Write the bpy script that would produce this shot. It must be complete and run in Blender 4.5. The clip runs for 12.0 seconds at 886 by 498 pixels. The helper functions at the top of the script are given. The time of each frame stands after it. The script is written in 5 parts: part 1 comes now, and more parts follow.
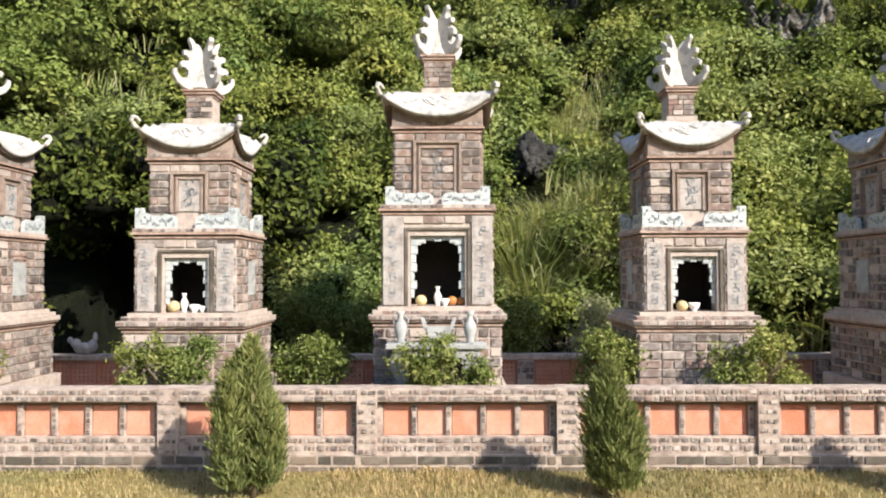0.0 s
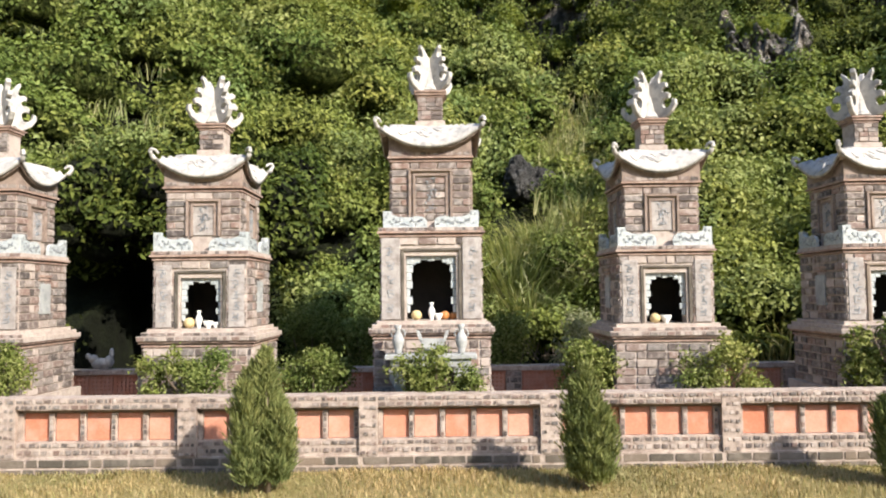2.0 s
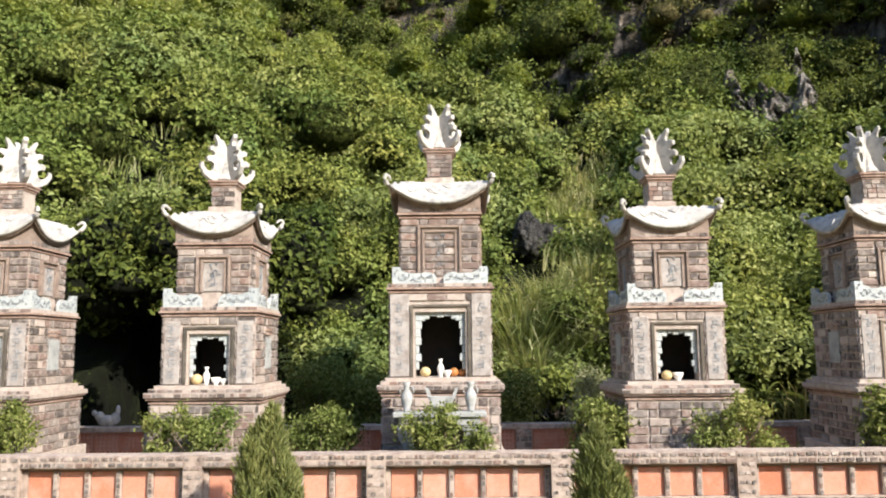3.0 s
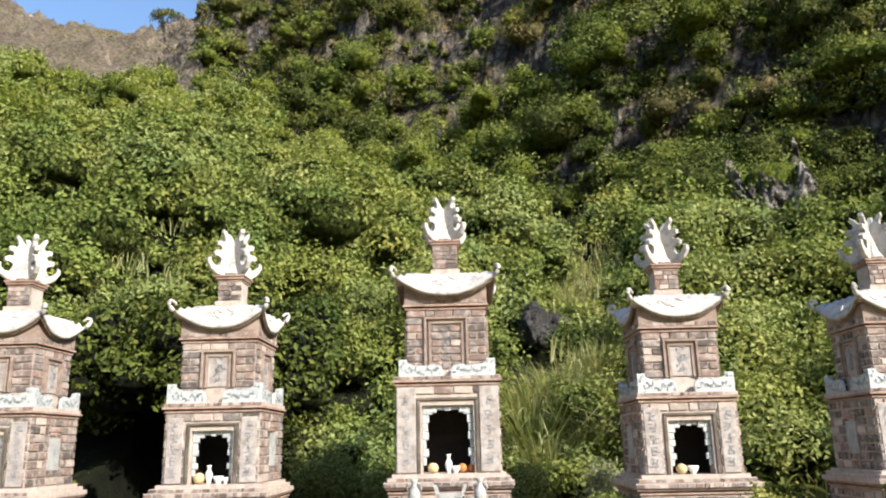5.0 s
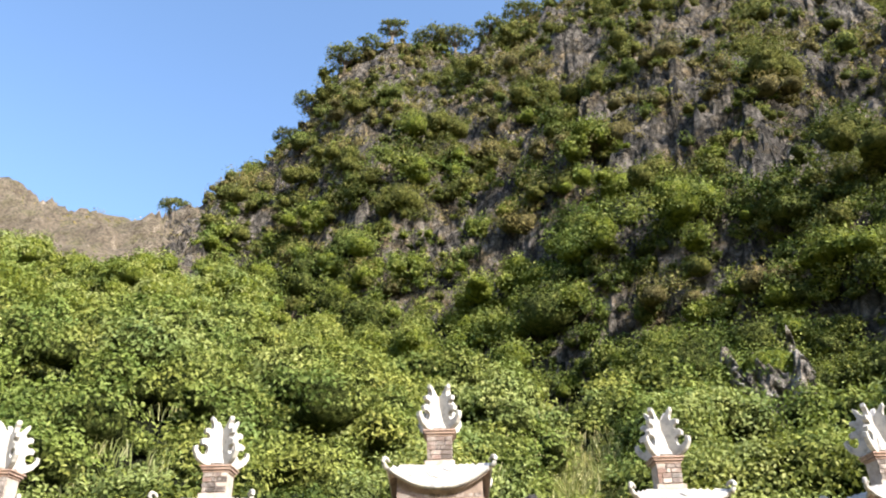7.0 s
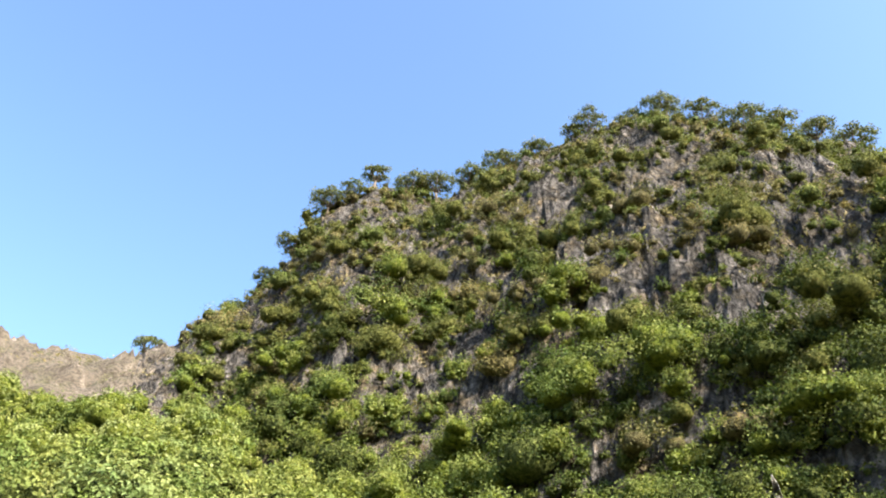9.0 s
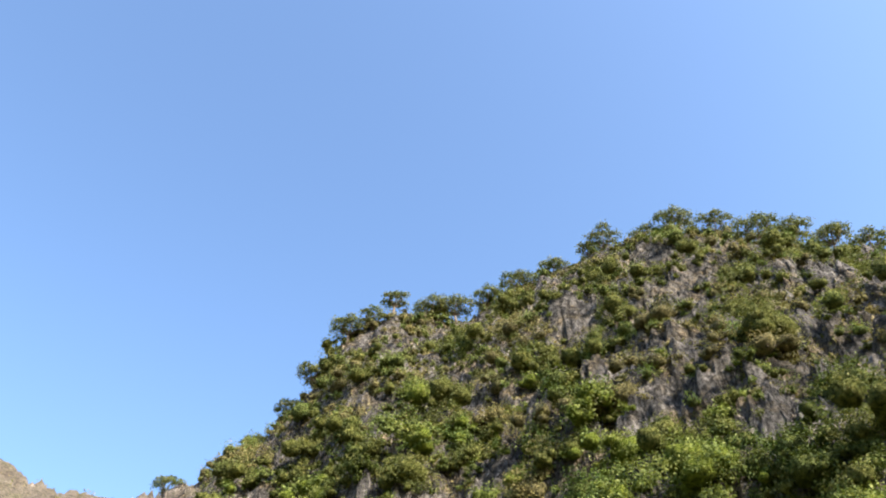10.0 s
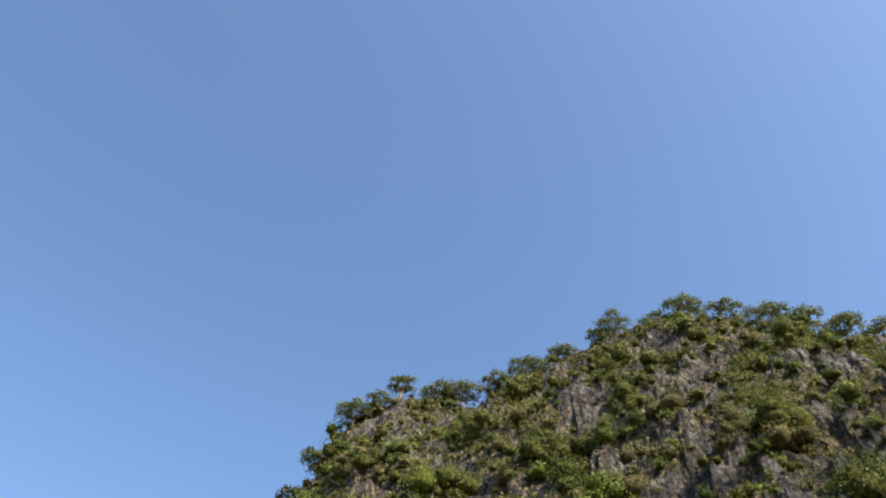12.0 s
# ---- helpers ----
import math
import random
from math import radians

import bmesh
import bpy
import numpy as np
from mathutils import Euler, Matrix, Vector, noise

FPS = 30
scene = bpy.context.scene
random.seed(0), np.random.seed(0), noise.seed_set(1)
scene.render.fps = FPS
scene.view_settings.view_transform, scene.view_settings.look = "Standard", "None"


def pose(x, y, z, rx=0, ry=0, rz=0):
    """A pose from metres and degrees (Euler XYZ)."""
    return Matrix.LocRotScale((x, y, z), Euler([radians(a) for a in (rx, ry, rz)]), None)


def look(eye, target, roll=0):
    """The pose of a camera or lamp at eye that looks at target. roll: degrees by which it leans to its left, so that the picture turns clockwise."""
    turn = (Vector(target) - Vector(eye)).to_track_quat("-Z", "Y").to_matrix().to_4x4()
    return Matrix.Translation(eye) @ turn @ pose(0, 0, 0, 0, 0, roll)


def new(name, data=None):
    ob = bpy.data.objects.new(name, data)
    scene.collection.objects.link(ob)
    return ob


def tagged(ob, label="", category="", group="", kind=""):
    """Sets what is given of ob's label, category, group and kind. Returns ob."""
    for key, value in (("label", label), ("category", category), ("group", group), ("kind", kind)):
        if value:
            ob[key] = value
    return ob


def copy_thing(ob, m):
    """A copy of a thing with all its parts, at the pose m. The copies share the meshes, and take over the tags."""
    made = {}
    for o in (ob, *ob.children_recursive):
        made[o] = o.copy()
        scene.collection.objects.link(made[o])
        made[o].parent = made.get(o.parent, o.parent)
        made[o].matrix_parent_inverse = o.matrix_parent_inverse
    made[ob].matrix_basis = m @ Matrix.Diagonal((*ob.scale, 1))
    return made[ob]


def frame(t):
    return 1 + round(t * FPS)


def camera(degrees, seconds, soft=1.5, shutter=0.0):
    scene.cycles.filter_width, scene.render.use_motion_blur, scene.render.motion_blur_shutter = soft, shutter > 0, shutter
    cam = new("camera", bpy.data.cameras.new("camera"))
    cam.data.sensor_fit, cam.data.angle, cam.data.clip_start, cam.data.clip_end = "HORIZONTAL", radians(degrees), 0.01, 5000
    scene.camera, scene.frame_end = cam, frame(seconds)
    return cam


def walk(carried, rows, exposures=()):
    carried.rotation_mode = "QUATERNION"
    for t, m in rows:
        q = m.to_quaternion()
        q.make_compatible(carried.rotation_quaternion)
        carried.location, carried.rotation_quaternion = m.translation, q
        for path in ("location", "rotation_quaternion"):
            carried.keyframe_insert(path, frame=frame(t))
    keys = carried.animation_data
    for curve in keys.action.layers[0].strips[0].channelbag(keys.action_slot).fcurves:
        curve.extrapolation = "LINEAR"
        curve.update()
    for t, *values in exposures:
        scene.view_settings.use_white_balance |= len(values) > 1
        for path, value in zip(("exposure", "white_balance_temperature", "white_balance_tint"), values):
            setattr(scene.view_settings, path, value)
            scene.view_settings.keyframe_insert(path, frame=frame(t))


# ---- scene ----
cam = camera(59.84, 12.0, soft=2.0)
PATH = [
    (0.0, pose(-0.010, 0.70, 1.625, 91.93, 0.16, 0.59)),
    (0.5, pose(-0.005, 0.70, 1.625, 92.08, 0.33, 0.38)),
    (0.8, pose(-0.005, 0.66, 1.622, 92.12, 0.45, 0.45)),
    (1.0, pose(0.0, 0.13, 1.605, 92.22, 0.55, 0.41)),
    (1.2, pose(0.0, 0.0, 1.600, 92.55, 0.55, 0.44)),
    (1.5, pose(0.0, 0.0, 1.600, 92.93, 0.56, 0.46)),
    (2.0, pose(0.0, 0.0, 1.600, 93.34, 0.65, 0.12)),
    (2.5, pose(0.0, 0.0, 1.600, 94.23, 0.64, 0.21)),
    (3.0, pose(0.0, 0.0, 1.600, 97.52, 0.56, 0.79)),
    (3.5, pose(0.0, 0.0, 1.600, 100.21, 0.72, 1.23)),
    (5.5, pose(0.0, 0.0, 1.600, 106.12, 1.24, 1.37)),
    (6.0, pose(0.0, 0.0, 1.605, 108.90, 1.23, 1.45)),
    (6.5, pose(0.0, 0.0, 1.614, 112.89, 1.30, 1.43)),
    (7.0, pose(0.0, 0.0, 1.627, 117.98, 0.93, 0.91)),
    (9.0, pose(0.0, 0.0, 1.640, 128.44, 1.17, -0.76)),
    (9.5, pose(0.0, 0.0, 1.645, 132.83, 2.04, 0.40)),
    (10.0, pose(0.0, 0.0, 1.650, 137.68, 2.10, 2.05)),
    (10.5, pose(0.0, 0.0, 1.650, 141.11, 1.66, 1.68)),
    (11.0, pose(0.0, 0.0, 1.650, 142.38, 1.48, 1.87)),
    (11.5, pose(0.0, 0.0, 1.650, 142.47, 1.22, 1.90)),
    (12.0, pose(0.0, 0.0, 1.650, 143.93, 1.10, 1.85)),
]
EXPOSURES = [(0.0, 1.27), (3.5, 1.25), (5.5, 1.4), (6.5, 1.5), (7.0, 1.76), (9.0, 2.12), (9.5, 2.08), (10.0, 1.87), (10.5, 1.7), (11.0, 1.57), (12.0, 1.33)]
walk(cam, PATH, EXPOSURES)

# ---- daylight: a low sun from behind the right shoulder, clear sky ----
SUN_EL, SUN_AZ = radians(35), radians(134)
world = bpy.data.worlds.new("sky")
scene.world = world
world.use_nodes = True
wn = world.node_tree.nodes
sky = wn.new("ShaderNodeTexSky")
sky.sky_type = "NISHITA"
sky.sun_disc = False
sky.sun_elevation, sky.sun_rotation = SUN_EL, SUN_AZ
sky.air_density, sky.dust_density, sky.ozone_density = 1.2, 2.4, 4.8
world.node_tree.links.new(sky.outputs[0], wn["Background"].inputs[0])
wn["Background"].inputs[1].default_value = 0.108
sun_data = bpy.data.lights.new("sun", "SUN")
sun_data.energy, sun_data.angle, sun_data.color = 3.6, radians(0.55), (1.0, 0.9, 0.76)
sun = new("sun", sun_data)
sun_way = Vector((math.sin(SUN_AZ) * math.cos(SUN_EL), math.cos(SUN_AZ) * math.cos(SUN_EL), math.sin(SUN_EL)))
sun.matrix_world = look(sun_way * 60, (0, 0, 0))


# ---- materials ----
def ramp(nt, fac, stops):
    node = nt.nodes.new("ShaderNodeValToRGB")
    el = node.color_ramp.elements
    while len(el) < len(stops):
        el.new(0.5)
    for e, (p, c) in zip(el, stops):
        e.position, e.color = p, (*c, 1)
    nt.links.new(fac, node.inputs[0])
    return node.outputs[0]


def mix(nt, kind, fac, a, b):
    node = nt.nodes.new("ShaderNodeMix")
    node.data_type, node.blend_type = "RGBA", kind
    for sock, v in ((node.inputs[0], fac), (node.inputs[6], a), (node.inputs[7], b)):
        if isinstance(v, bpy.types.NodeSocket):
            nt.links.new(v, sock)
        elif isinstance(v, tuple):
            sock.default_value = (*v, 1)
        else:
            sock.default_value = v
    return node.outputs[2]


def noise_tex(nt, scale, detail=6.0, rough=0.6, stretch=None, space="Object"):
    coord = nt.nodes.new("ShaderNodeTexCoord")
    out = coord.outputs[space]
    if space == "World":
        out = nt.nodes.new("ShaderNodeNewGeometry").outputs["Position"]
    if stretch:
        m = nt.nodes.new("ShaderNodeMapping")
        m.inputs["Scale"].default_value = stretch
        nt.links.new(out, m.inputs[0])
        out = m.outputs[0]
    n = nt.nodes.new("ShaderNodeTexNoise")
    n.inputs["Scale"].default_value, n.inputs["Detail"].default_value, n.inputs["Roughness"].default_value = scale, detail, rough
    nt.links.new(out, n.inputs["Vector"])
    return n.outputs[0]


def position(nt):
    return nt.nodes.new("ShaderNodeNewGeometry").outputs["Position"]


def world_noise(nt, scale, detail=5.0, rough=0.6, stretch=(1, 1, 1)):
    m = nt.nodes.new("ShaderNodeMapping")
    m.inputs["Scale"].default_value = stretch
    nt.links.new(position(nt), m.inputs[0])
    n = nt.nodes.new("ShaderNodeTexNoise")
    n.inputs["Scale"].default_value, n.inputs["Detail"].default_value, n.inputs["Roughness"].default_value = scale, detail, rough
    nt.links.new(m.outputs[0], n.inputs["Vector"])
    return n.outputs[0]


def material(name, rough=0.8, spec=0.3):
    m = bpy.data.materials.new(name)
    m.use_nodes = True
    b = m.node_tree.nodes["Principled BSDF"]
    b.inputs["Roughness"].default_value = rough
    b.inputs["Specular IOR Level"].default_value = spec
    return m, m.node_tree, b


def bump(nt, b, height, strength, distance):
    n = nt.nodes.new("ShaderNodeBump")
    n.inputs["Strength"].default_value, n.inputs["Distance"].default_value = strength, distance
    nt.links.new(height, n.inputs["Height"])
    nt.links.new(n.outputs[0], b.inputs["Normal"])


def weathered(name, stops, stain, stain_amount=0.5, scale=9.0, rough=0.85, relief=0.5, per_object=True, spec=0.25):
    """Stone, brick or plaster: a colour for each piece, grain and stains."""
    m, nt, b = material(name, rough, spec)
    if per_object:
        pick = nt.nodes.new("ShaderNodeObjectInfo").outputs["Random"]
    else:
        pick = world_noise(nt, scale * 0.35, 3)
    base = ramp(nt, pick, stops)
    grain = world_noise(nt, scale * 9, 5, 0.7)
    base = mix(nt, "MULTIPLY", 0.55, base, ramp(nt, grain, [(0.25, (0.62, 0.6, 0.58)), (0.7, (1.12, 1.1, 1.08))]))
    patch = ramp(nt, world_noise(nt, scale, 6, 0.65), [(0.46, (0, 0, 0)), (0.66, (1, 1, 1))])
    base = mix(nt, "MIX", mix(nt, "MULTIPLY", 1.0, patch, (stain_amount,) * 3), base, stain)
    nt.links.new(base, b.inputs["Base Color"])
    bump(nt, b, grain, relief, 0.006)
    return m


BRICK = weathered("weathered_brick", [(0.0, (0.08, 0.07, 0.068)), (0.25, (0.16, 0.13, 0.12)), (0.45, (0.25, 0.17, 0.145)), (0.6, (0.15, 0.14, 0.138)), (0.8, (0.33, 0.28, 0.255)), (1.0, (0.5, 0.43, 0.395))], (0.56, 0.5, 0.465), 0.55, 15)
DARK_BRICK = weathered("dark_block", [(0.0, (0.075, 0.07, 0.06)), (0.5, (0.14, 0.12, 0.1)), (1.0, (0.24, 0.19, 0.15))], (0.4, 0.35, 0.3), 0.3, 6)
TOWER_MORTAR = weathered("pale_joints", [(0.3, (0.43, 0.37, 0.335)), (0.7, (0.55, 0.485, 0.445))], (0.25, 0.2, 0.175), 0.55, 13, per_object=False)
MORTAR = weathered("pale_mortar", [(0.3, (0.4, 0.33, 0.29)), (0.7, (0.52, 0.445, 0.4))], (0.2, 0.155, 0.135), 0.8, 11, per_object=False)
RED_TILE = weathered("red_moulding", [(0.3, (0.34, 0.225, 0.18)), (0.7, (0.46, 0.36, 0.31))], (0.18, 0.13, 0.115), 0.8, 13, per_object=False)
TERRACOTTA = weathered("terracotta_panel", [(0.0, (0.54, 0.21, 0.13)), (0.5, (0.6, 0.27, 0.185)), (1.0, (0.64, 0.35, 0.27))], (0.6, 0.4, 0.33), 0.45, 5, relief=0.25)
PLASTER = weathered("white_plaster", [(0.3, (0.46, 0.45, 0.435)), (0.7, (0.56, 0.545, 0.525))], (0.22, 0.22, 0.225), 0.8, 11, rough=0.6, per_object=False)
EAVE = weathered("brown_eave", [(0.3, (0.26, 0.2, 0.17)), (0.7, (0.39, 0.315, 0.275))], (0.15, 0.115, 0.1), 0.75, 11, per_object=False)
CERAMIC = weathered("white_ceramic", [(0.3, (0.44, 0.49, 0.51)), (0.7, (0.57, 0.61, 0.62))], (0.27, 0.33, 0.38), 0.75, 24, rough=0.35, relief=0.7, per_object=False, spec=0.5)
GREY_STONE = weathered("grey_stone", [(0.3, (0.32, 0.335, 0.34)), (0.7, (0.46, 0.48, 0.49))], (0.19, 0.21, 0.215), 0.6, 9, per_object=False)
BLUE_CHIP = weathered("blue_porcelain", [(0.0, (0.15, 0.17, 0.2)), (1.0, (0.3, 0.33, 0.37))], (0.52, 0.53, 0.55), 0.5, 28, rough=0.3, spec=0.5)
INSCRIBED = weathered("pale_inscribed_plaster", [(0.3, (0.34, 0.315, 0.305)), (0.7, (0.47, 0.445, 0.435))], (0.22, 0.19, 0.175), 0.75, 14, per_object=False)
NICHE_SHADE = weathered("shaded_masonry", [(0.3, (0.02, 0.018, 0.016)), (0.7, (0.035, 0.03, 0.026))], (0.012, 0.012, 0.012), 0.5, 6, per_object=False)
SOIL = weathered("brown_soil", [(0.3, (0.12, 0.09, 0.06)), (0.7, (0.2, 0.15, 0.1))], (0.07, 0.06, 0.04), 0.5, 3, per_object=False)
BARK = weathered("grey_bark", [(0.3, (0.16, 0.12, 0.09)), (0.7, (0.26, 0.21, 0.16))], (0.1, 0.09, 0.07), 0.5, 12, per_object=False)


def plain(name, colour, rough=0.5, vary=0.25, scale=30):
    m, nt, b = material(name, rough, 0.4)
    n = world_noise(nt, scale, 4)
    lo, hi = tuple(c * (1 - vary) for c in colour), tuple(min(1, c * (1 + vary)) for c in colour)
    nt.links.new(ramp(nt, n, [(0.3, lo), (0.7, hi)]), b.inputs["Base Color"])
    bump(nt, b, n, 0.2, 0.002)
    return m


FRUIT = plain("pomelo_skin", (0.56, 0.44, 0.23), 0.5)
ORANGE = plain("orange_fruit", (0.45, 0.19, 0.06), 0.5)
PORCELAIN = plain("white_porcelain", (0.78, 0.78, 0.76), 0.2, 0.06)


def foliage(name, stops, thin=0.35, rough=0.65):
    """Leaves: each leaf has a shade of its own, light shines through."""
    m, nt, b = material(name, rough, 0.15)
    geo = nt.nodes.new("ShaderNodeNewGeometry")
    base = ramp(nt, geo.outputs["Random Per Island"], stops)
    patch = ramp(nt, world_noise(nt, 0.55, 5, 0.65), [(0.35, (0.6, 0.72, 0.6)), (0.65, (1.25, 1.14, 1.0))])
    base = mix(nt, "MULTIPLY", 0.8, base, patch)
    kinds = ramp(nt, world_noise(nt, 0.24, 3, 0.6), [(0.36, (0.72, 0.86, 0.8)), (0.5, (1, 1, 1)), (0.64, (1.1, 1.06, 1.0))])
    base = mix(nt, "MULTIPLY", 0.9, base, kinds)
    nt.links.new(base, b.inputs["Base Color"])
    tr = nt.nodes.new("ShaderNodeBsdfTranslucent")
    nt.links.new(mix(nt, "MULTIPLY", 1.0, base, (1.08, 1.12, 0.75)), tr.inputs[0])
    mx = nt.nodes.new("ShaderNodeMixShader")
    mx.inputs[0].default_value = thin
    out = nt.nodes["Material Output"]
    nt.links.new(b.outputs[0], mx.inputs[1])
    nt.links.new(tr.outputs[0], mx.inputs[2])
    nt.links.new(mx.outputs[0], out.inputs[0])
    return m


PALE_LEAF = foliage("pale_shrub_leaves", [(0.0, (0.175, 0.215, 0.075)), (0.5, (0.24, 0.285, 0.105)), (1.0, (0.31, 0.35, 0.16))], 0.26)
LEAF = foliage("shrub_leaves", [(0.0, (0.135, 0.165, 0.045)), (0.45, (0.215, 0.245, 0.066)), (0.85, (0.27, 0.3, 0.09)), (1.0, (0.33, 0.35, 0.14))], 0.27)
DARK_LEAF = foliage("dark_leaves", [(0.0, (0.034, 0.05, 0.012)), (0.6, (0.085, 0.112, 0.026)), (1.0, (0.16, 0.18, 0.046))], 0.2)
WOOD_LEAF = foliage("woodland_leaves", [(0.0, (0.1, 0.13, 0.034)), (0.5, (0.17, 0.205, 0.058)), (1.0, (0.25, 0.28, 0.095))], 0.25)
SCRUB_LEAF = foliage("dry_scrub_leaves", [(0.0, (0.12, 0.105, 0.045)), (0.5, (0.2, 0.18, 0.075)), (1.0, (0.29, 0.25, 0.12))], 0.2)
OLIVE_LEAF = foliage("dry_hill_leaves", [(0.0, (0.075, 0.086, 0.028)), (0.5, (0.132, 0.142, 0.046)), (1.0, (0.21, 0.21, 0.08))], 0.25)
CYPRESS_LEAF = foliage("juniper_sprays", [(0.0, (0.1, 0.125, 0.05)), (0.6, (0.2, 0.235, 0.095)), (1.0, (0.34, 0.36, 0.17))], 0.28)
POT_LEAF = foliage("potted_leaves", [(0.0, (0.09, 0.11, 0.03)), (0.5, (0.19, 0.225, 0.06)), (1.0, (0.4, 0.4, 0.18))], 0.3)
DUSTY_LEAF = foliage("dusty_leaves", [(0.0, (0.2, 0.21, 0.13)), (0.5, (0.33, 0.34, 0.22)), (1.0, (0.48, 0.46, 0.34))], 0.3)
REED = foliage("reed_blades", [(0.0, (0.19, 0.215, 0.085)), (0.45, (0.32, 0.34, 0.155)), (0.8, (0.46, 0.43, 0.25)), (1.0, (0.6, 0.56, 0.38))], 0.38)
TWIG = weathered("dead_twigs", [(0.3, (0.2, 0.15, 0.11)), (0.7, (0.34, 0.28, 0.22))], (0.12, 0.1, 0.08), 0.5, 9, per_object=False)
DRY_GRASS = foliage("dry_grass", [(0.0, (0.22, 0.18, 0.09)), (0.4, (0.38, 0.3, 0.165)), (0.75, (0.54, 0.42, 0.27)), (1.0, (0.22, 0.24, 0.09))], 0.25, 0.7)


def hill_material(name, rock_lo, rock_hi, earth, streak=(0.5, 0.5, 0.14), cracks=0.4):
    """Weathered rock: fluted grey faces, dark cracks, pale scars and patches of dry growth."""
    m, nt, b = material(name, 0.9, 0.2)
    flute = world_noise(nt, 0.9, 9, 0.72, streak)
    base = ramp(nt, flute, [(0.3, tuple(c * 0.3 for c in rock_lo)), (0.43, rock_lo), (0.56, rock_hi), (0.7, tuple(min(0.8, c * 1.9) for c in rock_hi))])
    growth = ramp(nt, world_noise(nt, 0.3, 9, 0.75), [(0.49, (0, 0, 0)), (0.6, (1, 1, 1))])
    dry = ramp(nt, world_noise(nt, 2.2, 6, 0.7), [(0.3, tuple(c * 0.35 for c in earth)), (0.5, earth), (0.75, tuple(min(0.6, c * 1.9) for c in earth))])
    base = mix(nt, "MIX", growth, base, dry)
    crack = nt.nodes.new("ShaderNodeTexVoronoi")
    crack.feature = "DISTANCE_TO_EDGE"
    crack.inputs["Scale"].default_value = 0.8
    warp = nt.nodes.new("ShaderNodeMapping")
    warp.inputs["Scale"].default_value = (1.3, 1.3, 0.6)
    jitter = mix(nt, "ADD", 0.9, position(nt), world_noise(nt, 1.1, 5, 0.7))
    nt.links.new(jitter, warp.inputs[0])
    nt.links.new(warp.outputs[0], crack.inputs["Vector"])
    base = mix(nt, "MULTIPLY", cracks, base, ramp(nt, crack.outputs["Distance"], [(0.0, (0.12, 0.12, 0.12)), (0.14, (1, 1, 1))]))
    block = nt.nodes.new("ShaderNodeTexVoronoi")
    block.inputs["Scale"].default_value = 1.5
    nt.links.new(warp.outputs[0], block.inputs["Vector"])
    base = mix(nt, "MULTIPLY", cracks, base, ramp(nt, block.outputs["Color"], [(0.2, (0.5, 0.5, 0.52)), (0.5, (0.95, 0.95, 0.95)), (0.8, (1.6, 1.55, 1.5))]))
    fine = world_noise(nt, 3.0, 8, 0.75)
    base = mix(nt, "MULTIPLY", 0.9, base, ramp(nt, fine, [(0.34, (0.25, 0.25, 0.25)), (0.6, (1.25, 1.25, 1.25))]))
    drip = ramp(nt, world_noise(nt, 1.0, 6, 0.65, (1.6, 1.6, 0.22)), [(0.6, (0, 0, 0)), (0.72, (0.7, 0.7, 0.7))])
    base = mix(nt, "MIX", mix(nt, "MULTIPLY", 1.0, drip, (cracks,) * 3), base, tuple(min(0.55, c * 2.4) for c in rock_hi))
    nt.links.new(base, b.inputs["Base Color"])
    relief = mix(nt, "ADD", 0.5, flute, fine)
    bump(nt, b, mix(nt, "ADD", cracks * 0.5, relief, block.outputs["Distance"]), 1.0, 0.9)
    return m


CLIFF = hill_material("limestone_cliff", (0.072, 0.067, 0.062), (0.17, 0.155, 0.14), (0.165, 0.128, 0.076), (0.6, 0.6, 0.2), 0.8)
BROWN_HILL = hill_material("dry_brown_hill", (0.165, 0.135, 0.1), (0.21, 0.175, 0.135), (0.145, 0.13, 0.076), (0.5, 0.5, 0.5), 0.0)
# near-black colour stands in for the shade under the shrubs
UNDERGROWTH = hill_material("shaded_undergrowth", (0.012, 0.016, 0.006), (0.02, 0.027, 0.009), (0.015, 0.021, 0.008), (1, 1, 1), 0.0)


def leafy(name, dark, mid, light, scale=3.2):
    """A far bush's inner mass: leaves too small to tell apart, shade painted between."""
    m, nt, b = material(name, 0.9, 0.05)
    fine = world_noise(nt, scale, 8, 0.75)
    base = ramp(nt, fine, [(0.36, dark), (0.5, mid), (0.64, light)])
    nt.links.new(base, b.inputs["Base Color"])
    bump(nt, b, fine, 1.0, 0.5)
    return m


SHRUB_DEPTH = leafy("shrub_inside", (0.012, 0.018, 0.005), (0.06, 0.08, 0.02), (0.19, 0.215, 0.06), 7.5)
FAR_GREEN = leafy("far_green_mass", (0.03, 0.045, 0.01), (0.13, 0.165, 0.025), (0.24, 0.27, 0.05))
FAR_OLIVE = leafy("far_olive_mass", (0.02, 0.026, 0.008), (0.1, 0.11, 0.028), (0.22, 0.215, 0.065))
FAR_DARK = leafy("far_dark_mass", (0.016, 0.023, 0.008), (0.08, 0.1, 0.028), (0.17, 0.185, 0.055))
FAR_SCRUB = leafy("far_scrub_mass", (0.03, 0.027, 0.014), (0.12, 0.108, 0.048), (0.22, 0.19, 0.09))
BOULDER = hill_material("dark_boulder", (0.085, 0.085, 0.085), (0.17, 0.165, 0.16), (0.07, 0.07, 0.05))
PALE_ROCK = hill_material("pale_rock_face", (0.24, 0.225, 0.21), (0.46, 0.43, 0.405), (0.27, 0.225, 0.17), (0.8, 0.8, 0.2), 0.7)
LAWN = weathered("lawn_soil", [(0.3, (0.2, 0.16, 0.07)), (0.7, (0.3, 0.24, 0.1))], (0.15, 0.15, 0.05), 0.6, 1.2, per_object=False)


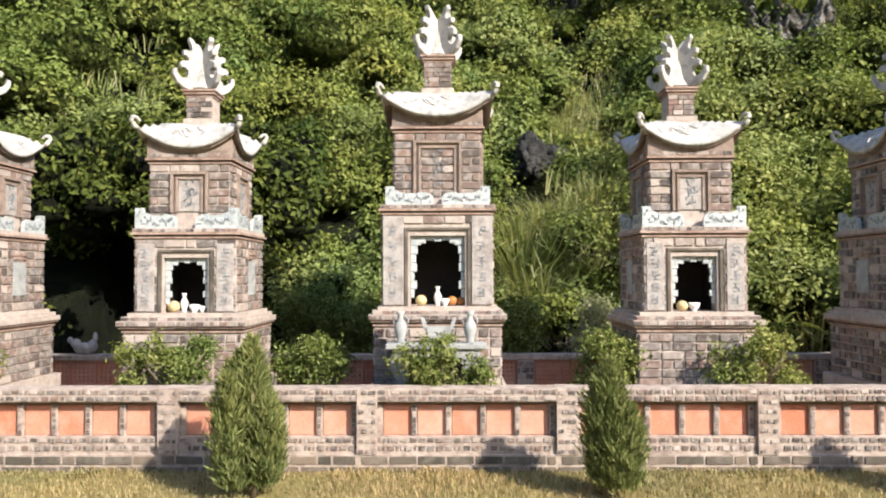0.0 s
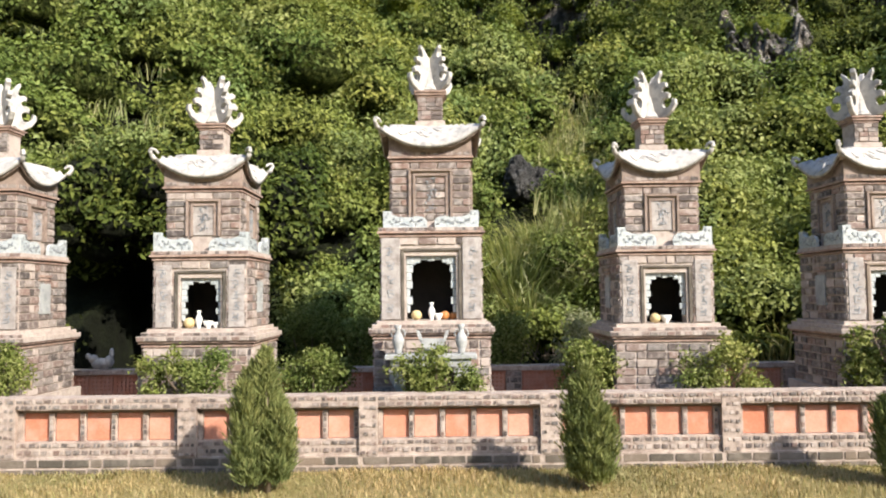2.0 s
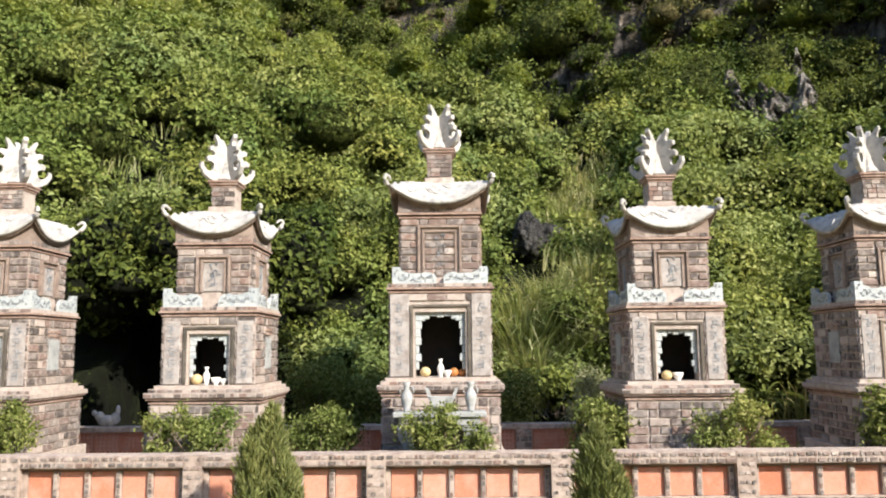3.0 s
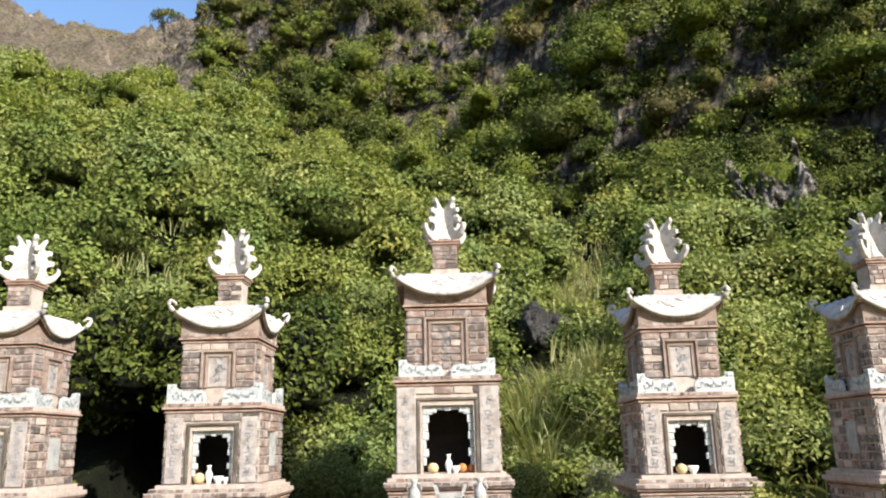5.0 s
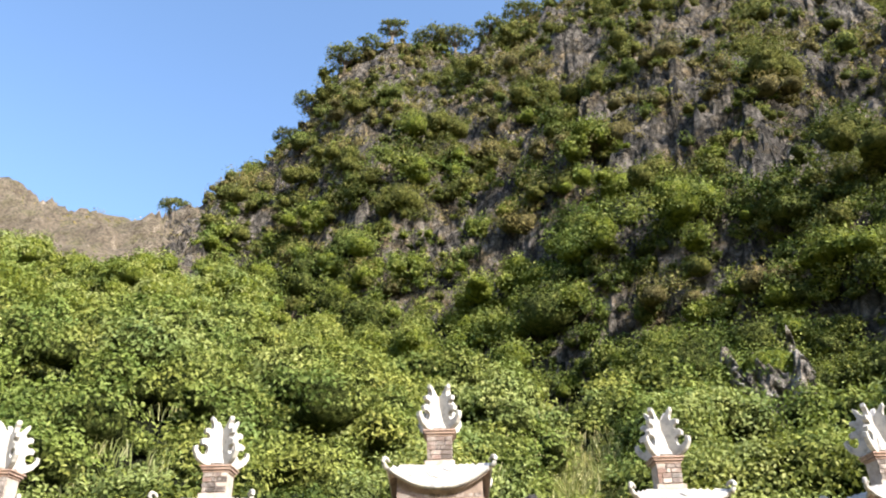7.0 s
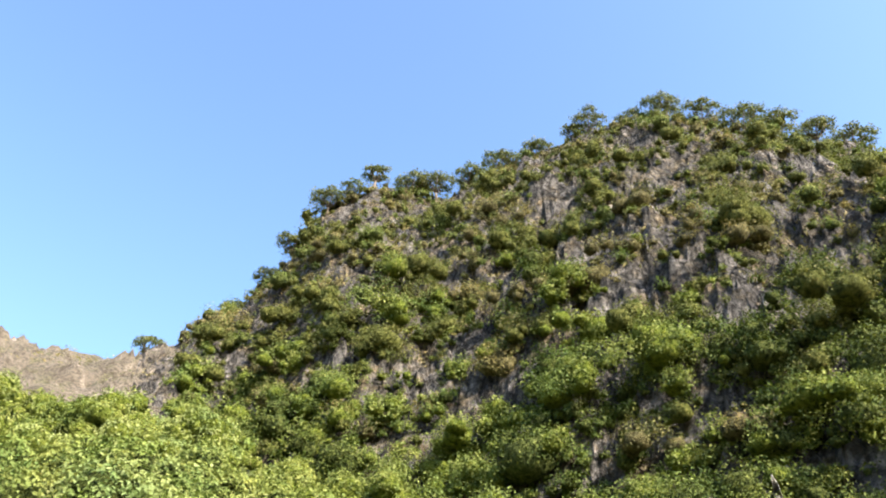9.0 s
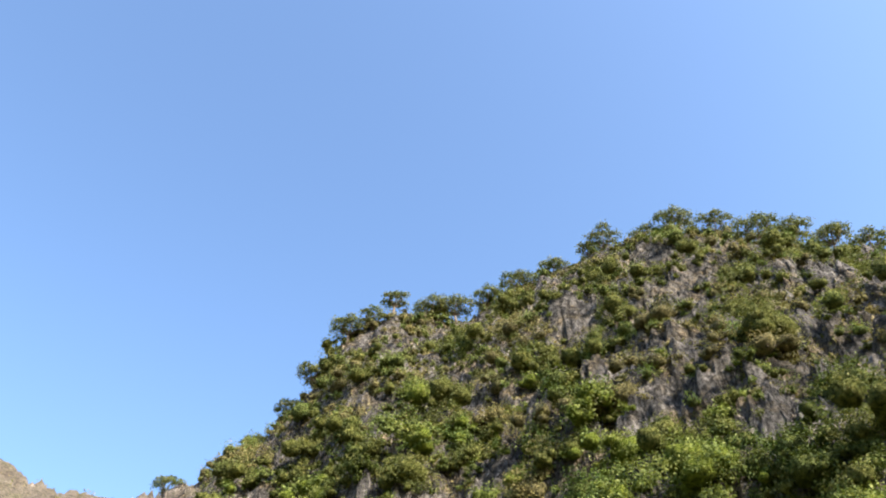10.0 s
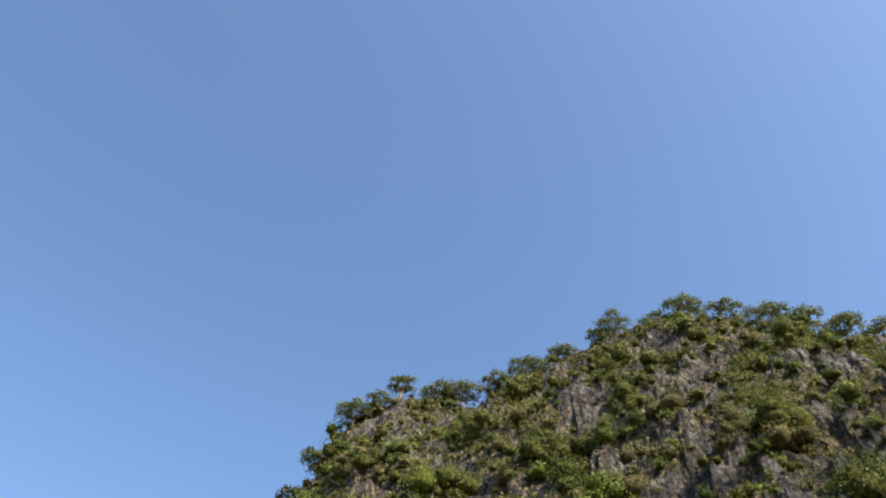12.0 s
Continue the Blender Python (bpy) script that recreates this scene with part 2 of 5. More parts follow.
# ---- mesh helpers ----
def box(bm, x0, x1, y0, y1, z0, z1):
    v = [bm.verts.new(p) for p in ((x0, y0, z0), (x1, y0, z0), (x1, y1, z0), (x0, y1, z0), (x0, y0, z1), (x1, y0, z1), (x1, y1, z1), (x0, y1, z1))]
    for f in ((3, 2, 1, 0), (4, 5, 6, 7), (0, 1, 5, 4), (1, 2, 6, 5), (2, 3, 7, 6), (3, 0, 4, 7)):
        bm.faces.new([v[i] for i in f])


def mesh_of(name, bm, mat, smooth=False):
    bmesh.ops.recalc_face_normals(bm, faces=bm.faces)
    me = bpy.data.meshes.new(name)
    bm.to_mesh(me)
    bm.free()
    me.materials.append(mat)
    if smooth:
        me.polygons.foreach_set("use_smooth", [True] * len(me.polygons))
    return me


def part(name, bm, mat, parent=None, label="", smooth=False):
    ob = new(name, mesh_of(name, bm, mat, smooth))
    if parent is not None:
        ob.parent = parent
    return tagged(ob, label)


def boxes(name, rows, mat, parent=None, label="", bevel=0.0):
    bm = bmesh.new()
    for r in rows:
        box(bm, *r)
    if bevel:
        bmesh.ops.bevel(bm, geom=bm.edges[:], offset=bevel, segments=1, affect="EDGES")
    return part(name, bm, mat, parent, label)


def thing(name, place, label, category, group="", kind=""):
    ob = new(name)
    ob.matrix_basis = place
    return tagged(ob, label, category, group, kind)


def slab(bm, outline, y0, y1, axis="y"):
    """An outline in x and z, given thickness along y (or along x)."""
    put = (lambda x, y, z: (x, y, z)) if axis == "y" else (lambda x, y, z: (y, x, z))
    a = [bm.verts.new(put(x, y0, z)) for x, z in outline]
    b = [bm.verts.new(put(x, y1, z)) for x, z in outline]
    bm.faces.new(a)
    bm.faces.new(b[::-1])
    for i in range(len(a)):
        j = (i + 1) % len(a)
        bm.faces.new((a[i], b[i], b[j], a[j]))


def lathe(bm, profile, n=20, at=(0, 0, 0)):
    rings = [[bm.verts.new((at[0] + r * math.cos(2 * math.pi * k / n), at[1] + r * math.sin(2 * math.pi * k / n), at[2] + z)) for k in range(n)] for r, z in profile]
    for a, b in zip(rings, rings[1:]):
        for k in range(n):
            bm.faces.new((a[k], a[(k + 1) % n], b[(k + 1) % n], b[k]))
    bm.faces.new(rings[0][::-1])
    bm.faces.new(rings[-1])


def tube(bm, points, radii, n=8):
    rings = []
    for i, p in enumerate(points):
        p = Vector(p)
        d = (Vector(points[min(i + 1, len(points) - 1)]) - Vector(points[max(i - 1, 0)])).normalized()
        u = d.orthogonal().normalized() if abs(d.z) > 0.95 else d.cross(Vector((0, 0, 1))).normalized()
        w = d.cross(u)
        rings.append([bm.verts.new(p + radii[i] * (math.cos(2 * math.pi * k / n) * u + math.sin(2 * math.pi * k / n) * w)) for k in range(n)])
    for a, b in zip(rings, rings[1:]):
        for k in range(n):
            bm.faces.new((a[k], a[(k + 1) % n], b[(k + 1) % n], b[k]))
    bm.faces.new(rings[0][::-1])
    bm.faces.new(rings[-1])


def mesh_from_arrays(name, verts, faces, mat):
    """verts (n,3), faces (m,k) of equal size."""
    me = bpy.data.meshes.new(name)
    k = faces.shape[1]
    me.vertices.add(len(verts))
    me.vertices.foreach_set("co", verts.astype(np.float32).ravel())
    me.loops.add(faces.size)
    me.loops.foreach_set("vertex_index", faces.astype(np.int32).ravel())
    me.polygons.add(len(faces))
    me.polygons.foreach_set("loop_start", np.arange(0, faces.size, k, dtype=np.int32))
    me.polygons.foreach_set("loop_total", np.full(len(faces), k, dtype=np.int32))
    me.update(calc_edges=True)
    me.materials.append(mat)
    return me


rng = np.random.default_rng(7)


def unit(v):
    return v / np.maximum(np.linalg.norm(v, axis=1, keepdims=True), 1e-9)


def leaves(name, centres, normals, size, mat, slim=0.5, droop=0.25):
    """One bent pointed leaf at each centre, facing along its normal."""
    n = len(centres)
    nor = unit(normals)
    side = unit(np.cross(nor, unit(rng.normal(size=(n, 3)))))
    along = np.cross(nor, side)
    s = (size * rng.uniform(0.7, 1.3, n))[:, None]
    tip = centres + along * s * 0.5 - nor * s * droop
    base = centres - along * s * 0.5
    left = centres + side * s * 0.5 * slim
    right = centres - side * s * 0.5 * slim
    verts = np.stack([base, right, tip, left], 1).reshape(-1, 3)
    i = np.arange(n)[:, None] * 4
    faces = np.concatenate([i + [0, 1, 2], i + [0, 2, 3]], 0)
    return mesh_from_arrays(name, verts, faces, mat)


def clumps(centre, radius, k=4):
    """Each bush as a few uneven rounded masses."""
    n = len(centre)
    d = unit(rng.normal(size=(n * k, 3)))
    d[:, 2] = np.abs(d[:, 2]) * 0.9 - 0.15
    i = np.repeat(np.arange(n), k)
    return centre[i] + d * (radius[i] * rng.uniform(0.35, 0.75, n * k))[:, None], radius[i] * rng.uniform(0.38, 0.68, n * k)


def shell_points(centre, radius, cover, size, squash=0.85, low=-0.4, fill=0.25, loose=0.42):
    """Places for leaves on and just under the surface of bushes, as many as their surface asks for."""
    want = cover * (radius / size(centre)) ** 2 * 22
    idx = np.repeat(np.arange(len(centre)), np.maximum(want, 12).astype(int))
    d = unit(rng.normal(size=(len(idx), 3)))
    d[:, 2] = np.where(d[:, 2] < low, -d[:, 2], d[:, 2])
    d[:, 1] = np.where((d[:, 1] > 0) & (rng.random(len(idx)) < 0.7), -d[:, 1], d[:, 1])
    lump = 1 + 0.2 * np.sin(d[:, 0] * 5 + idx) * np.sin(d[:, 1] * 4.3 + idx * 1.7) + 0.13 * np.sin(d[:, 2] * 9 + idx * 2.3)
    rr = radius[idx] * lump * (1.08 - fill * rng.random(len(idx)))
    p = centre[idx] + d * rr[:, None] * np.array([1, 1, squash])
    nor = unit(d + np.array([0, 0, 0.25]) + loose * rng.normal(size=d.shape))
    return p, nor


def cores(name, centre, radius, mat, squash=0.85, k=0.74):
    """Bush insides, shade in their colour: a lumpy ball of many faces for each."""
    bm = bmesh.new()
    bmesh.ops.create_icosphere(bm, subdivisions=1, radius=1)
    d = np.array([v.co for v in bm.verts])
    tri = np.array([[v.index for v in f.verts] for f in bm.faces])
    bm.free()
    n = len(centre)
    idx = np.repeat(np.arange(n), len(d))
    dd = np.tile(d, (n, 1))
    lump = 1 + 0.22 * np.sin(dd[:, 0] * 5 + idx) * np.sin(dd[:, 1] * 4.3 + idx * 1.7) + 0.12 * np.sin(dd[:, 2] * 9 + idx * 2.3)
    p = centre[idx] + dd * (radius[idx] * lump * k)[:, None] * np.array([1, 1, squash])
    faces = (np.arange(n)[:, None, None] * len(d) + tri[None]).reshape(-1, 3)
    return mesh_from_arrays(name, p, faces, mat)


def blades(name, foot, height, lean, width, mat):
    """Grass: a thin bent blade of two pieces at each foot."""
    n = len(foot)
    a = rng.uniform(0, 2 * math.pi, n)
    out = np.stack([np.cos(a), np.sin(a), np.zeros(n)], 1)
    b = a + math.pi / 2 + rng.normal(size=n) * 0.5
    side = np.stack([np.cos(b), np.sin(b), np.zeros(n)], 1) * (width / 2)
    h = (height * rng.uniform(0.55, 1.2, n))[:, None]
    l = (lean * rng.uniform(0.2, 1.2, n))[:, None]
    up = np.array([0, 0, 1.0])
    mid = foot + up * h * 0.6 + out * h * l * 0.3
    tip = foot + up * h * (1 - 0.35 * l) + out * h * l
    verts = np.stack([foot - side, foot + side, mid + side * 0.8, mid - side * 0.8, tip], 1).reshape(-1, 3)
    i = np.arange(n)[:, None] * 5
    faces = np.concatenate([i + [0, 1, 2], i + [0, 2, 3], i + [3, 2, 4]], 0)
    return mesh_from_arrays(name, verts, faces, mat)


# ---- the land: lawn, terrace, wooded slope, limestone hill ----
AZ = [-90, -60, -40, -33, -28, -24, -21, -18, -15, -12.5, -10, -4, 2, 8, 13, 17, 24, 30, 34, 38, 45, 60, 90]
CREST_EL = [20, 25, 28.2, 27.4, 26.8, 27.3, 28.6, 31.2, 33.9, 36.4, 40.7, 42.7, 42.1, 43.5, 44.7, 45.3, 45.0, 42.8, 40.7, 38.7, 34.5, 28, 18]
CREST_R = [150, 140, 130, 125, 120, 112, 100, 90, 82, 78, 74, 73, 74, 75, 76, 76, 76, 75, 74, 73, 75, 85, 100]
FOOT_AZ = [-90, -40, -25, -20, -10, 0, 10, 21, 35, 60, 90]
FOOT_R = [60, 66, 62, 56, 49, 42, 35, 31, 29, 28, 28]
FOOT_EL = [18, 23.6, 24.6, 24.4, 21.0, 17.6, 14.6, 12.6, 12.2, 12, 11]
EYE = 1.6
SLOPE_START = 10.6


def fractal(x, y, scale, seed=0.0, octaves=4):
    """Smooth value noise from layered waves, for arrays."""
    out = np.zeros_like(x)
    amp, f = 1.0, 1.0 / scale
    for k in range(octaves):
        a = 1.3 * k + seed
        out += amp * np.sin((x * math.cos(a) + y * math.sin(a)) * f * 2.1 + 3.1 * np.sin((y * math.cos(a) - x * math.sin(a)) * f * 1.3 + a)) \
            * np.cos((y * math.cos(a * 1.7) + x * math.sin(a * 1.7)) * f * 1.7 + a * 2)
        amp, f = amp * 0.55, f * 2.03
    return out


def crags(x, y, size, seed):
    """Blocks of rock, each a step higher or lower than the next."""
    u = x / size + 0.6 * fractal(x, y, size * 2.2, seed, 2)
    v = y / size + 0.6 * fractal(x, y, size * 2.6, seed + 3, 2)
    h = np.sin(np.floor(u) * 12.9898 + np.floor(v) * 78.233 + seed) * 43758.5453
    return 2 * (h - np.floor(h)) - 1


def hill_height(x, y, rough=True):
    x, y = np.asarray(x, float), np.asarray(y, float)
    r = np.maximum(np.hypot(x, y), 0.1)
    az = np.degrees(np.arctan2(x, y))
    start = SLOPE_START / np.maximum(np.cos(np.radians(az)), 0.25)
    rf, rc = np.interp(az, FOOT_AZ, FOOT_R), np.interp(az, AZ, CREST_R)
    zf = EYE + rf * np.tan(np.radians(np.interp(az, FOOT_AZ, FOOT_EL)))
    zc = EYE + rc * np.tan(np.radians(np.interp(az, AZ, CREST_EL)))
    low = 0.25 + (zf - 0.25) * (np.clip((r - start) / (rf - start), 0, 1)) ** 0.93
    t = np.clip((r - rf) / (rc - rf), 0, 1)
    face = zf + (zc - zf) * (0.72 * t + 0.28 * np.sin(t * math.pi / 2))
    z = np.where(r < rf, low, face)
    z = np.where(r > rc, zc - (r - rc) * 0.25, z)
    if rough:
        steep = np.clip((r - rf) / 6, 0, 1) * np.clip((zc - zf) / 30, 0, 1)
        calm = np.clip(1 - np.abs(r - rc) / 10, 0, 1)
        z = z + fractal(x, y, 9, 0.5) * 1.9 * steep * (1 - 0.8 * calm) + fractal(x, y, 2.6, 2.0, 3) * 0.8 * steep * (1 - 0.6 * calm) + np.abs(fractal(x, y, 1.3, 4.0, 2)) * 0.6 * steep
        z = z + (0.75 * crags(x, y, 2.1, 1.0) + 0.5 * crags(x, y, 0.9, 2.0)) * steep * np.clip((az + 20) / 4, 0, 1) * (1 - 0.7 * calm)
        z = z + fractal(x, y, 5, 1.0) * 0.3 * np.clip((r - start) / 12, 0, 1)
    # slope cut back here so that shade fills the gap
    hollow = (np.abs(x + 4.1) < 1.1 + 0.12 * np.sin(y * 5)) & (y < 15.2)
    return np.where(hollow, 0.25, z)


def land(name, az0, az1, r0, r1, na, nr, mat, ease=1.0):
    """A sheet of the hill between two bearings."""
    az = np.radians(np.linspace(az0, az1, na))
    f = np.linspace(0, 1, nr) ** ease
    a, f = np.meshgrid(az, f)
    start = r0(np.degrees(a))
    rr = start + (r1(np.degrees(a)) - start) * f
    x, y = rr * np.sin(a), rr * np.cos(a)
    z = hill_height(x, y)
    verts = np.stack([x, y, z], -1).reshape(-1, 3)
    i = np.arange(na * nr).reshape(nr, na)
    faces = np.stack([i[:-1, :-1], i[:-1, 1:], i[1:, 1:], i[1:, :-1]], -1).reshape(-1, 4)
    me = mesh_from_arrays(name, verts, faces, mat)
    me.polygons.foreach_set("use_smooth", [mat is not CLIFF] * len(me.polygons))
    return new(name, me)


start_r = lambda a: SLOPE_START / np.maximum(np.cos(np.radians(a)), 0.25)
foot_r = lambda a: np.interp(a, FOOT_AZ, FOOT_R)
crest_r = lambda a: np.interp(a, AZ, CREST_R)
tagged(land("hillside", -88, 88, start_r, lambda a: foot_r(a) + 1.5, 240, 60, UNDERGROWTH, 1.4), "steep lower slope, coloured near-black for shade under thick shrubs", "hillside", kind="structure")
tagged(land("limestone_hill", -23, 88, lambda a: foot_r(a) - 0.5, lambda a: crest_r(a) + 12, 470, 280, CLIFF), "steep grey limestone hill with scattered bushes", "hill", kind="structure")
tagged(land("brown_ridge", -88, -17, lambda a: foot_r(a) - 0.5, lambda a: crest_r(a) + 40, 140, 90, BROWN_HILL), "far bare brown ridge with a saddle", "hill", kind="structure")

# unseen hills added behind to cut the low sky light
a, k = np.meshgrid(np.radians(np.linspace(86, 274, 120)), np.linspace(0, 1, 14))
rr = 120 + 90 * k
x, y = rr * np.sin(a), rr * np.cos(a)
z = -0.5 + rr * np.tan(np.radians(19 + 4 * np.sin(a * 5) + 2 * np.sin(a * 13))) * np.sin(k * math.pi / 2) ** 0.8 + fractal(x, y, 14, 2.0) * 2 * k
i = np.arange(a.size).reshape(a.shape)
ob = new("sky_blocking_hills", mesh_from_arrays("sky_blocking_hills", np.stack([x, y, z], -1).reshape(-1, 3), np.stack([i[:-1, :-1], i[:-1, 1:], i[1:, 1:], i[1:, :-1]], -1).reshape(-1, 4), FAR_OLIVE))
tagged(ob, "unseen olive-green hills added to block low sky light", "hill", kind="structure")

bm = bmesh.new()
bmesh.ops.create_grid(bm, x_segments=60, y_segments=60, size=600)
for v in bm.verts:
    v.co.z = -0.02 - 0.0001 * v.co.length
tagged(part("ground", bm, LAWN), "flat ground with dry yellow grass", "ground", kind="structure")
tagged(boxes("terrace", [(-14, 14, 7.42, 14.5, -0.1, 0.25)], SOIL), "raised earth terrace behind the front wall", "terrace", kind="structure")


# ---- shrine towers ----
def roof_point(a, b, half, z_neck, z_eave, lift):
    """The swept roof over the square a, b in -1..1: low in the middle of each eave, high at the corners."""
    s = max(abs(a), abs(b))
    c = min(abs(a), abs(b)) / s if s > 1e-6 else 0.0
    z = z_neck + (z_eave - z_neck) * s ** 2.3 + lift * (c ** 2.3) * s ** 2.5
    grow = 1 + 0.05 * c ** 4 * s ** 3
    return a * half * grow, b * half * grow, z


def roof_shell(bm, half, z_neck, z_eave, lift, up, down, reach=1.0, n=18):
    g = [[None] * (n + 1) for _ in range(n + 1)], [[None] * (n + 1) for _ in range(n + 1)]
    for k, off in enumerate((up, down)):
        for i in range(n + 1):
            for j in range(n + 1):
                x, y, z = roof_point((2 * i / n - 1) * reach, (2 * j / n - 1) * reach, half, z_neck, z_eave, lift)
                g[k][i][j] = bm.verts.new((x, y, z + off))
    for i in range(n):
        for j in range(n):
            bm.faces.new((g[0][i][j], g[0][i + 1][j], g[0][i + 1][j + 1], g[0][i][j + 1]))
            bm.faces.new((g[1][i][j], g[1][i][j + 1], g[1][i + 1][j + 1], g[1][i + 1][j]))
    rim = [(i, 0) for i in range(n)] + [(n, j) for j in range(n)] + [(i, n) for i in range(n, 0, -1)] + [(0, j) for j in range(n, 0, -1)]
    for (i, j), (p, q) in zip(rim, rim[1:] + rim[:1]):
        bm.faces.new((g[0][i][j], g[1][i][j], g[1][p][q], g[0][p][q]))


def square_ring(rows):
    """Boxes from rows of half width, bottom, top."""
    return [(-h, h, -h, h, a, b) for h, a, b in rows]


FLAME = [(0.17, 0.0), (0.28, 0.02), (0.37, 0.07), (0.43, 0.15), (0.425, 0.21), (0.375, 0.225), (0.38, 0.17), (0.33, 0.12), (0.26, 0.11), (0.22, 0.16), (0.215, 0.22),
         (0.27, 0.25), (0.325, 0.235), (0.34, 0.285), (0.29, 0.315), (0.23, 0.305), (0.205, 0.345), (0.24, 0.38), (0.29, 0.375), (0.295, 0.425), (0.24, 0.44), (0.195, 0.415),
         (0.165, 0.45), (0.175, 0.5), (0.215, 0.54), (0.205, 0.585), (0.155, 0.555), (0.115, 0.49), (0.075, 0.45), (0.0, 0.43)]


def finial(tower, z, k=1.0):
    fin = None
    for name, turn in (("flame_plate", 45), ("flame_plate", -45)):
        bm = bmesh.new()
        half = [(x * k * 0.82, y * k * 0.97) for x, y in FLAME]
        slab(bm, [(x, zz) for x, zz in half] + [(-x, zz) for x, zz in half[-2::-1]], -0.028, 0.028)
        bmesh.ops.bevel(bm, geom=[e for e in bm.edges if abs(e.verts[0].co.y - e.verts[1].co.y) < 1e-6], offset=0.007, segments=1, affect="EDGES")
        bmesh.ops.transform(bm, matrix=pose(0, 0, z, 0, 0, turn), verts=bm.verts)
        part(name, bm, PLASTER, tower, "white flame-shaped ornament", smooth=False)
    bm = bmesh.new()
    lathe(bm, [(0.12 * k, z - 0.005), (0.15 * k, z + 0.03), (0.10 * k, z + 0.1), (0.05 * k, z + 0.3)], 10)
    part("flame_core", bm, PLASTER, tower)


def curl(bm, sx, sy, x, y, z, k=1.0):
    pts, rad = [], []
    for i in range(13):
        f = i / 12
        a = -0.9 + f * 4.4
        rr = 0.062 * k * (1 - 0.62 * f)
        out = rr * math.cos(a - 0.6)
        pts.append((x + sx * (out + 0.01), y + sy * (out + 0.01), z + 0.03 * k + 0.02 * f + rr * math.sin(a) * 1.35))
        rad.append(0.034 * k * (1 - 0.55 * f))
    tube(bm, pts, rad, 7)


def faces_of(half):
    """The four turns that bring a front at y = -half to each side."""
    return [pose(0, 0, 0, 0, 0, a) for a in (0, 90, 180, 270)]


def parapet(tower, half, z0, height, gap):
    for m in faces_of(half):
        for s in (-1, 1):
            bm = bmesh.new()
            w, h = half, height
            line = [(gap, 0), (w, 0), (w, h), (w - 0.085, h), (w - 0.09, h * 0.8), (w - 0.13, h * 0.72), (w - 0.17, h * 0.64), (gap + 0.16, h * 0.62), (gap + 0.12, h * 0.7), (gap + 0.06, h * 0.66), (gap + 0.02, h * 0.56), (gap, h * 0.4)]
            slab(bm, [(s * x, z0 + z) for x, z in line], -half - 0.002, -half + 0.033)
            bmesh.ops.transform(bm, matrix=m, verts=bm.verts)
            rail = part("parapet_panel", bm, CERAMIC, tower, "white and blue glazed ceramic parapet")
            bm = bmesh.new()
            rr = random.Random(int(100 * half) + s)
            for k in range(20):
                x = gap + 0.02 + (w - gap - 0.04) * (k + 0.5) / 20
                z = z0 + h * rr.uniform(0.14, 0.5 if k < 15 else 0.85)
                d, e = rr.choice(((0.004, 0.02), (0.013, 0.005), (0.009, 0.009), (0.005, 0.012)))
                box(bm, s * x - d, s * x + d, -half - 0.01, -half + 0.0, z - e, z + e)
            bmesh.ops.transform(bm, matrix=m, verts=bm.verts)
            tagged(part("glazed_motif", bm, BLUE_CHIP, rail, "dark blue glazed motif"), kind="stuff")


BRICK_SETS = {}


def brick_mesh(w, h, d, mat):
    key = (round(w, 3), round(h, 3), round(d, 3), mat.name)
    if key not in BRICK_SETS:
        bm = bmesh.new()
        box(bm, -w / 2, w / 2, -d / 2, d / 2, -h / 2, h / 2)
        for v in bm.verts:
            v.co.x += random.uniform(-0.004, 0.004)
            v.co.z += random.uniform(-0.003, 0.003)
        BRICK_SETS[key] = mesh_of("brick", bm, mat)
    return BRICK_SETS[key]


def lay(parent, turn, half, x0, x1, z0, z1, length=0.185, course=0.083, hole=None, seed=0, name="brick", mat=None, thick=0.03, proud=0.006, joint=0.024):
    """Courses of bricks on a face at y = -half, turned; hole: half width and top of a gap in the middle."""
    rr = random.Random(seed)
    nz = max(1, round((z1 - z0) / course))
    ch = (z1 - z0) / nz
    for c in range(nz):
        z = z0 + (c + 0.5) * ch
        spans = [(x0, -hole[0]), (hole[0], x1)] if hole and z - ch * 0.4 < hole[1] else [(x0, x1)]
        for s0, s1 in spans:
            x = s0 - (length * 0.5 if c % 2 else 0.0)
            while x < s1 - 0.02:
                w = length * rr.choice((1.0, 1.0, 0.5))
                a, b = max(x, s0), min(x + w, s1)
                x += w
                if s1 - b < 0.04:
                    b = x = s1
                if b - a < 0.035:
                    continue
                size = max(0.04, round((b - a) / 0.02) * 0.02)
                ob = new(name, brick_mesh(size - joint, ch - joint * 0.85, thick, mat or BRICK))
                ob.parent = parent
                ob.matrix_basis = turn @ pose((a + b) / 2, -half + thick / 2 - proud - rr.uniform(0, 0.005), z, rr.uniform(-1.2, 1.2), rr.uniform(-1, 1), rr.uniform(-1.2, 1.2)) @ Matrix.Diagonal(((b - a) / size, 1, 1, 1))


def relief_sign(bm, x, z, y, w, h, seed):
    """Worn marks that cannot be read: short plain bars."""
    rr = random.Random(seed)
    for k in range(6):
        cx, cz = x + rr.uniform(-0.32, 0.32) * w, z + (k - 2.5) * h / 6.5
        if k % 3 == 1:
            box(bm, cx - 0.005, cx + 0.005, y - 0.006, y + 0.004, cz - h * 0.17, cz + h * 0.17)
        else:
            d = rr.uniform(0.14, 0.34) * w
            box(bm, cx - d, cx + d, y - 0.006, y + 0.004, cz - h * 0.045, cz + h * 0.045)


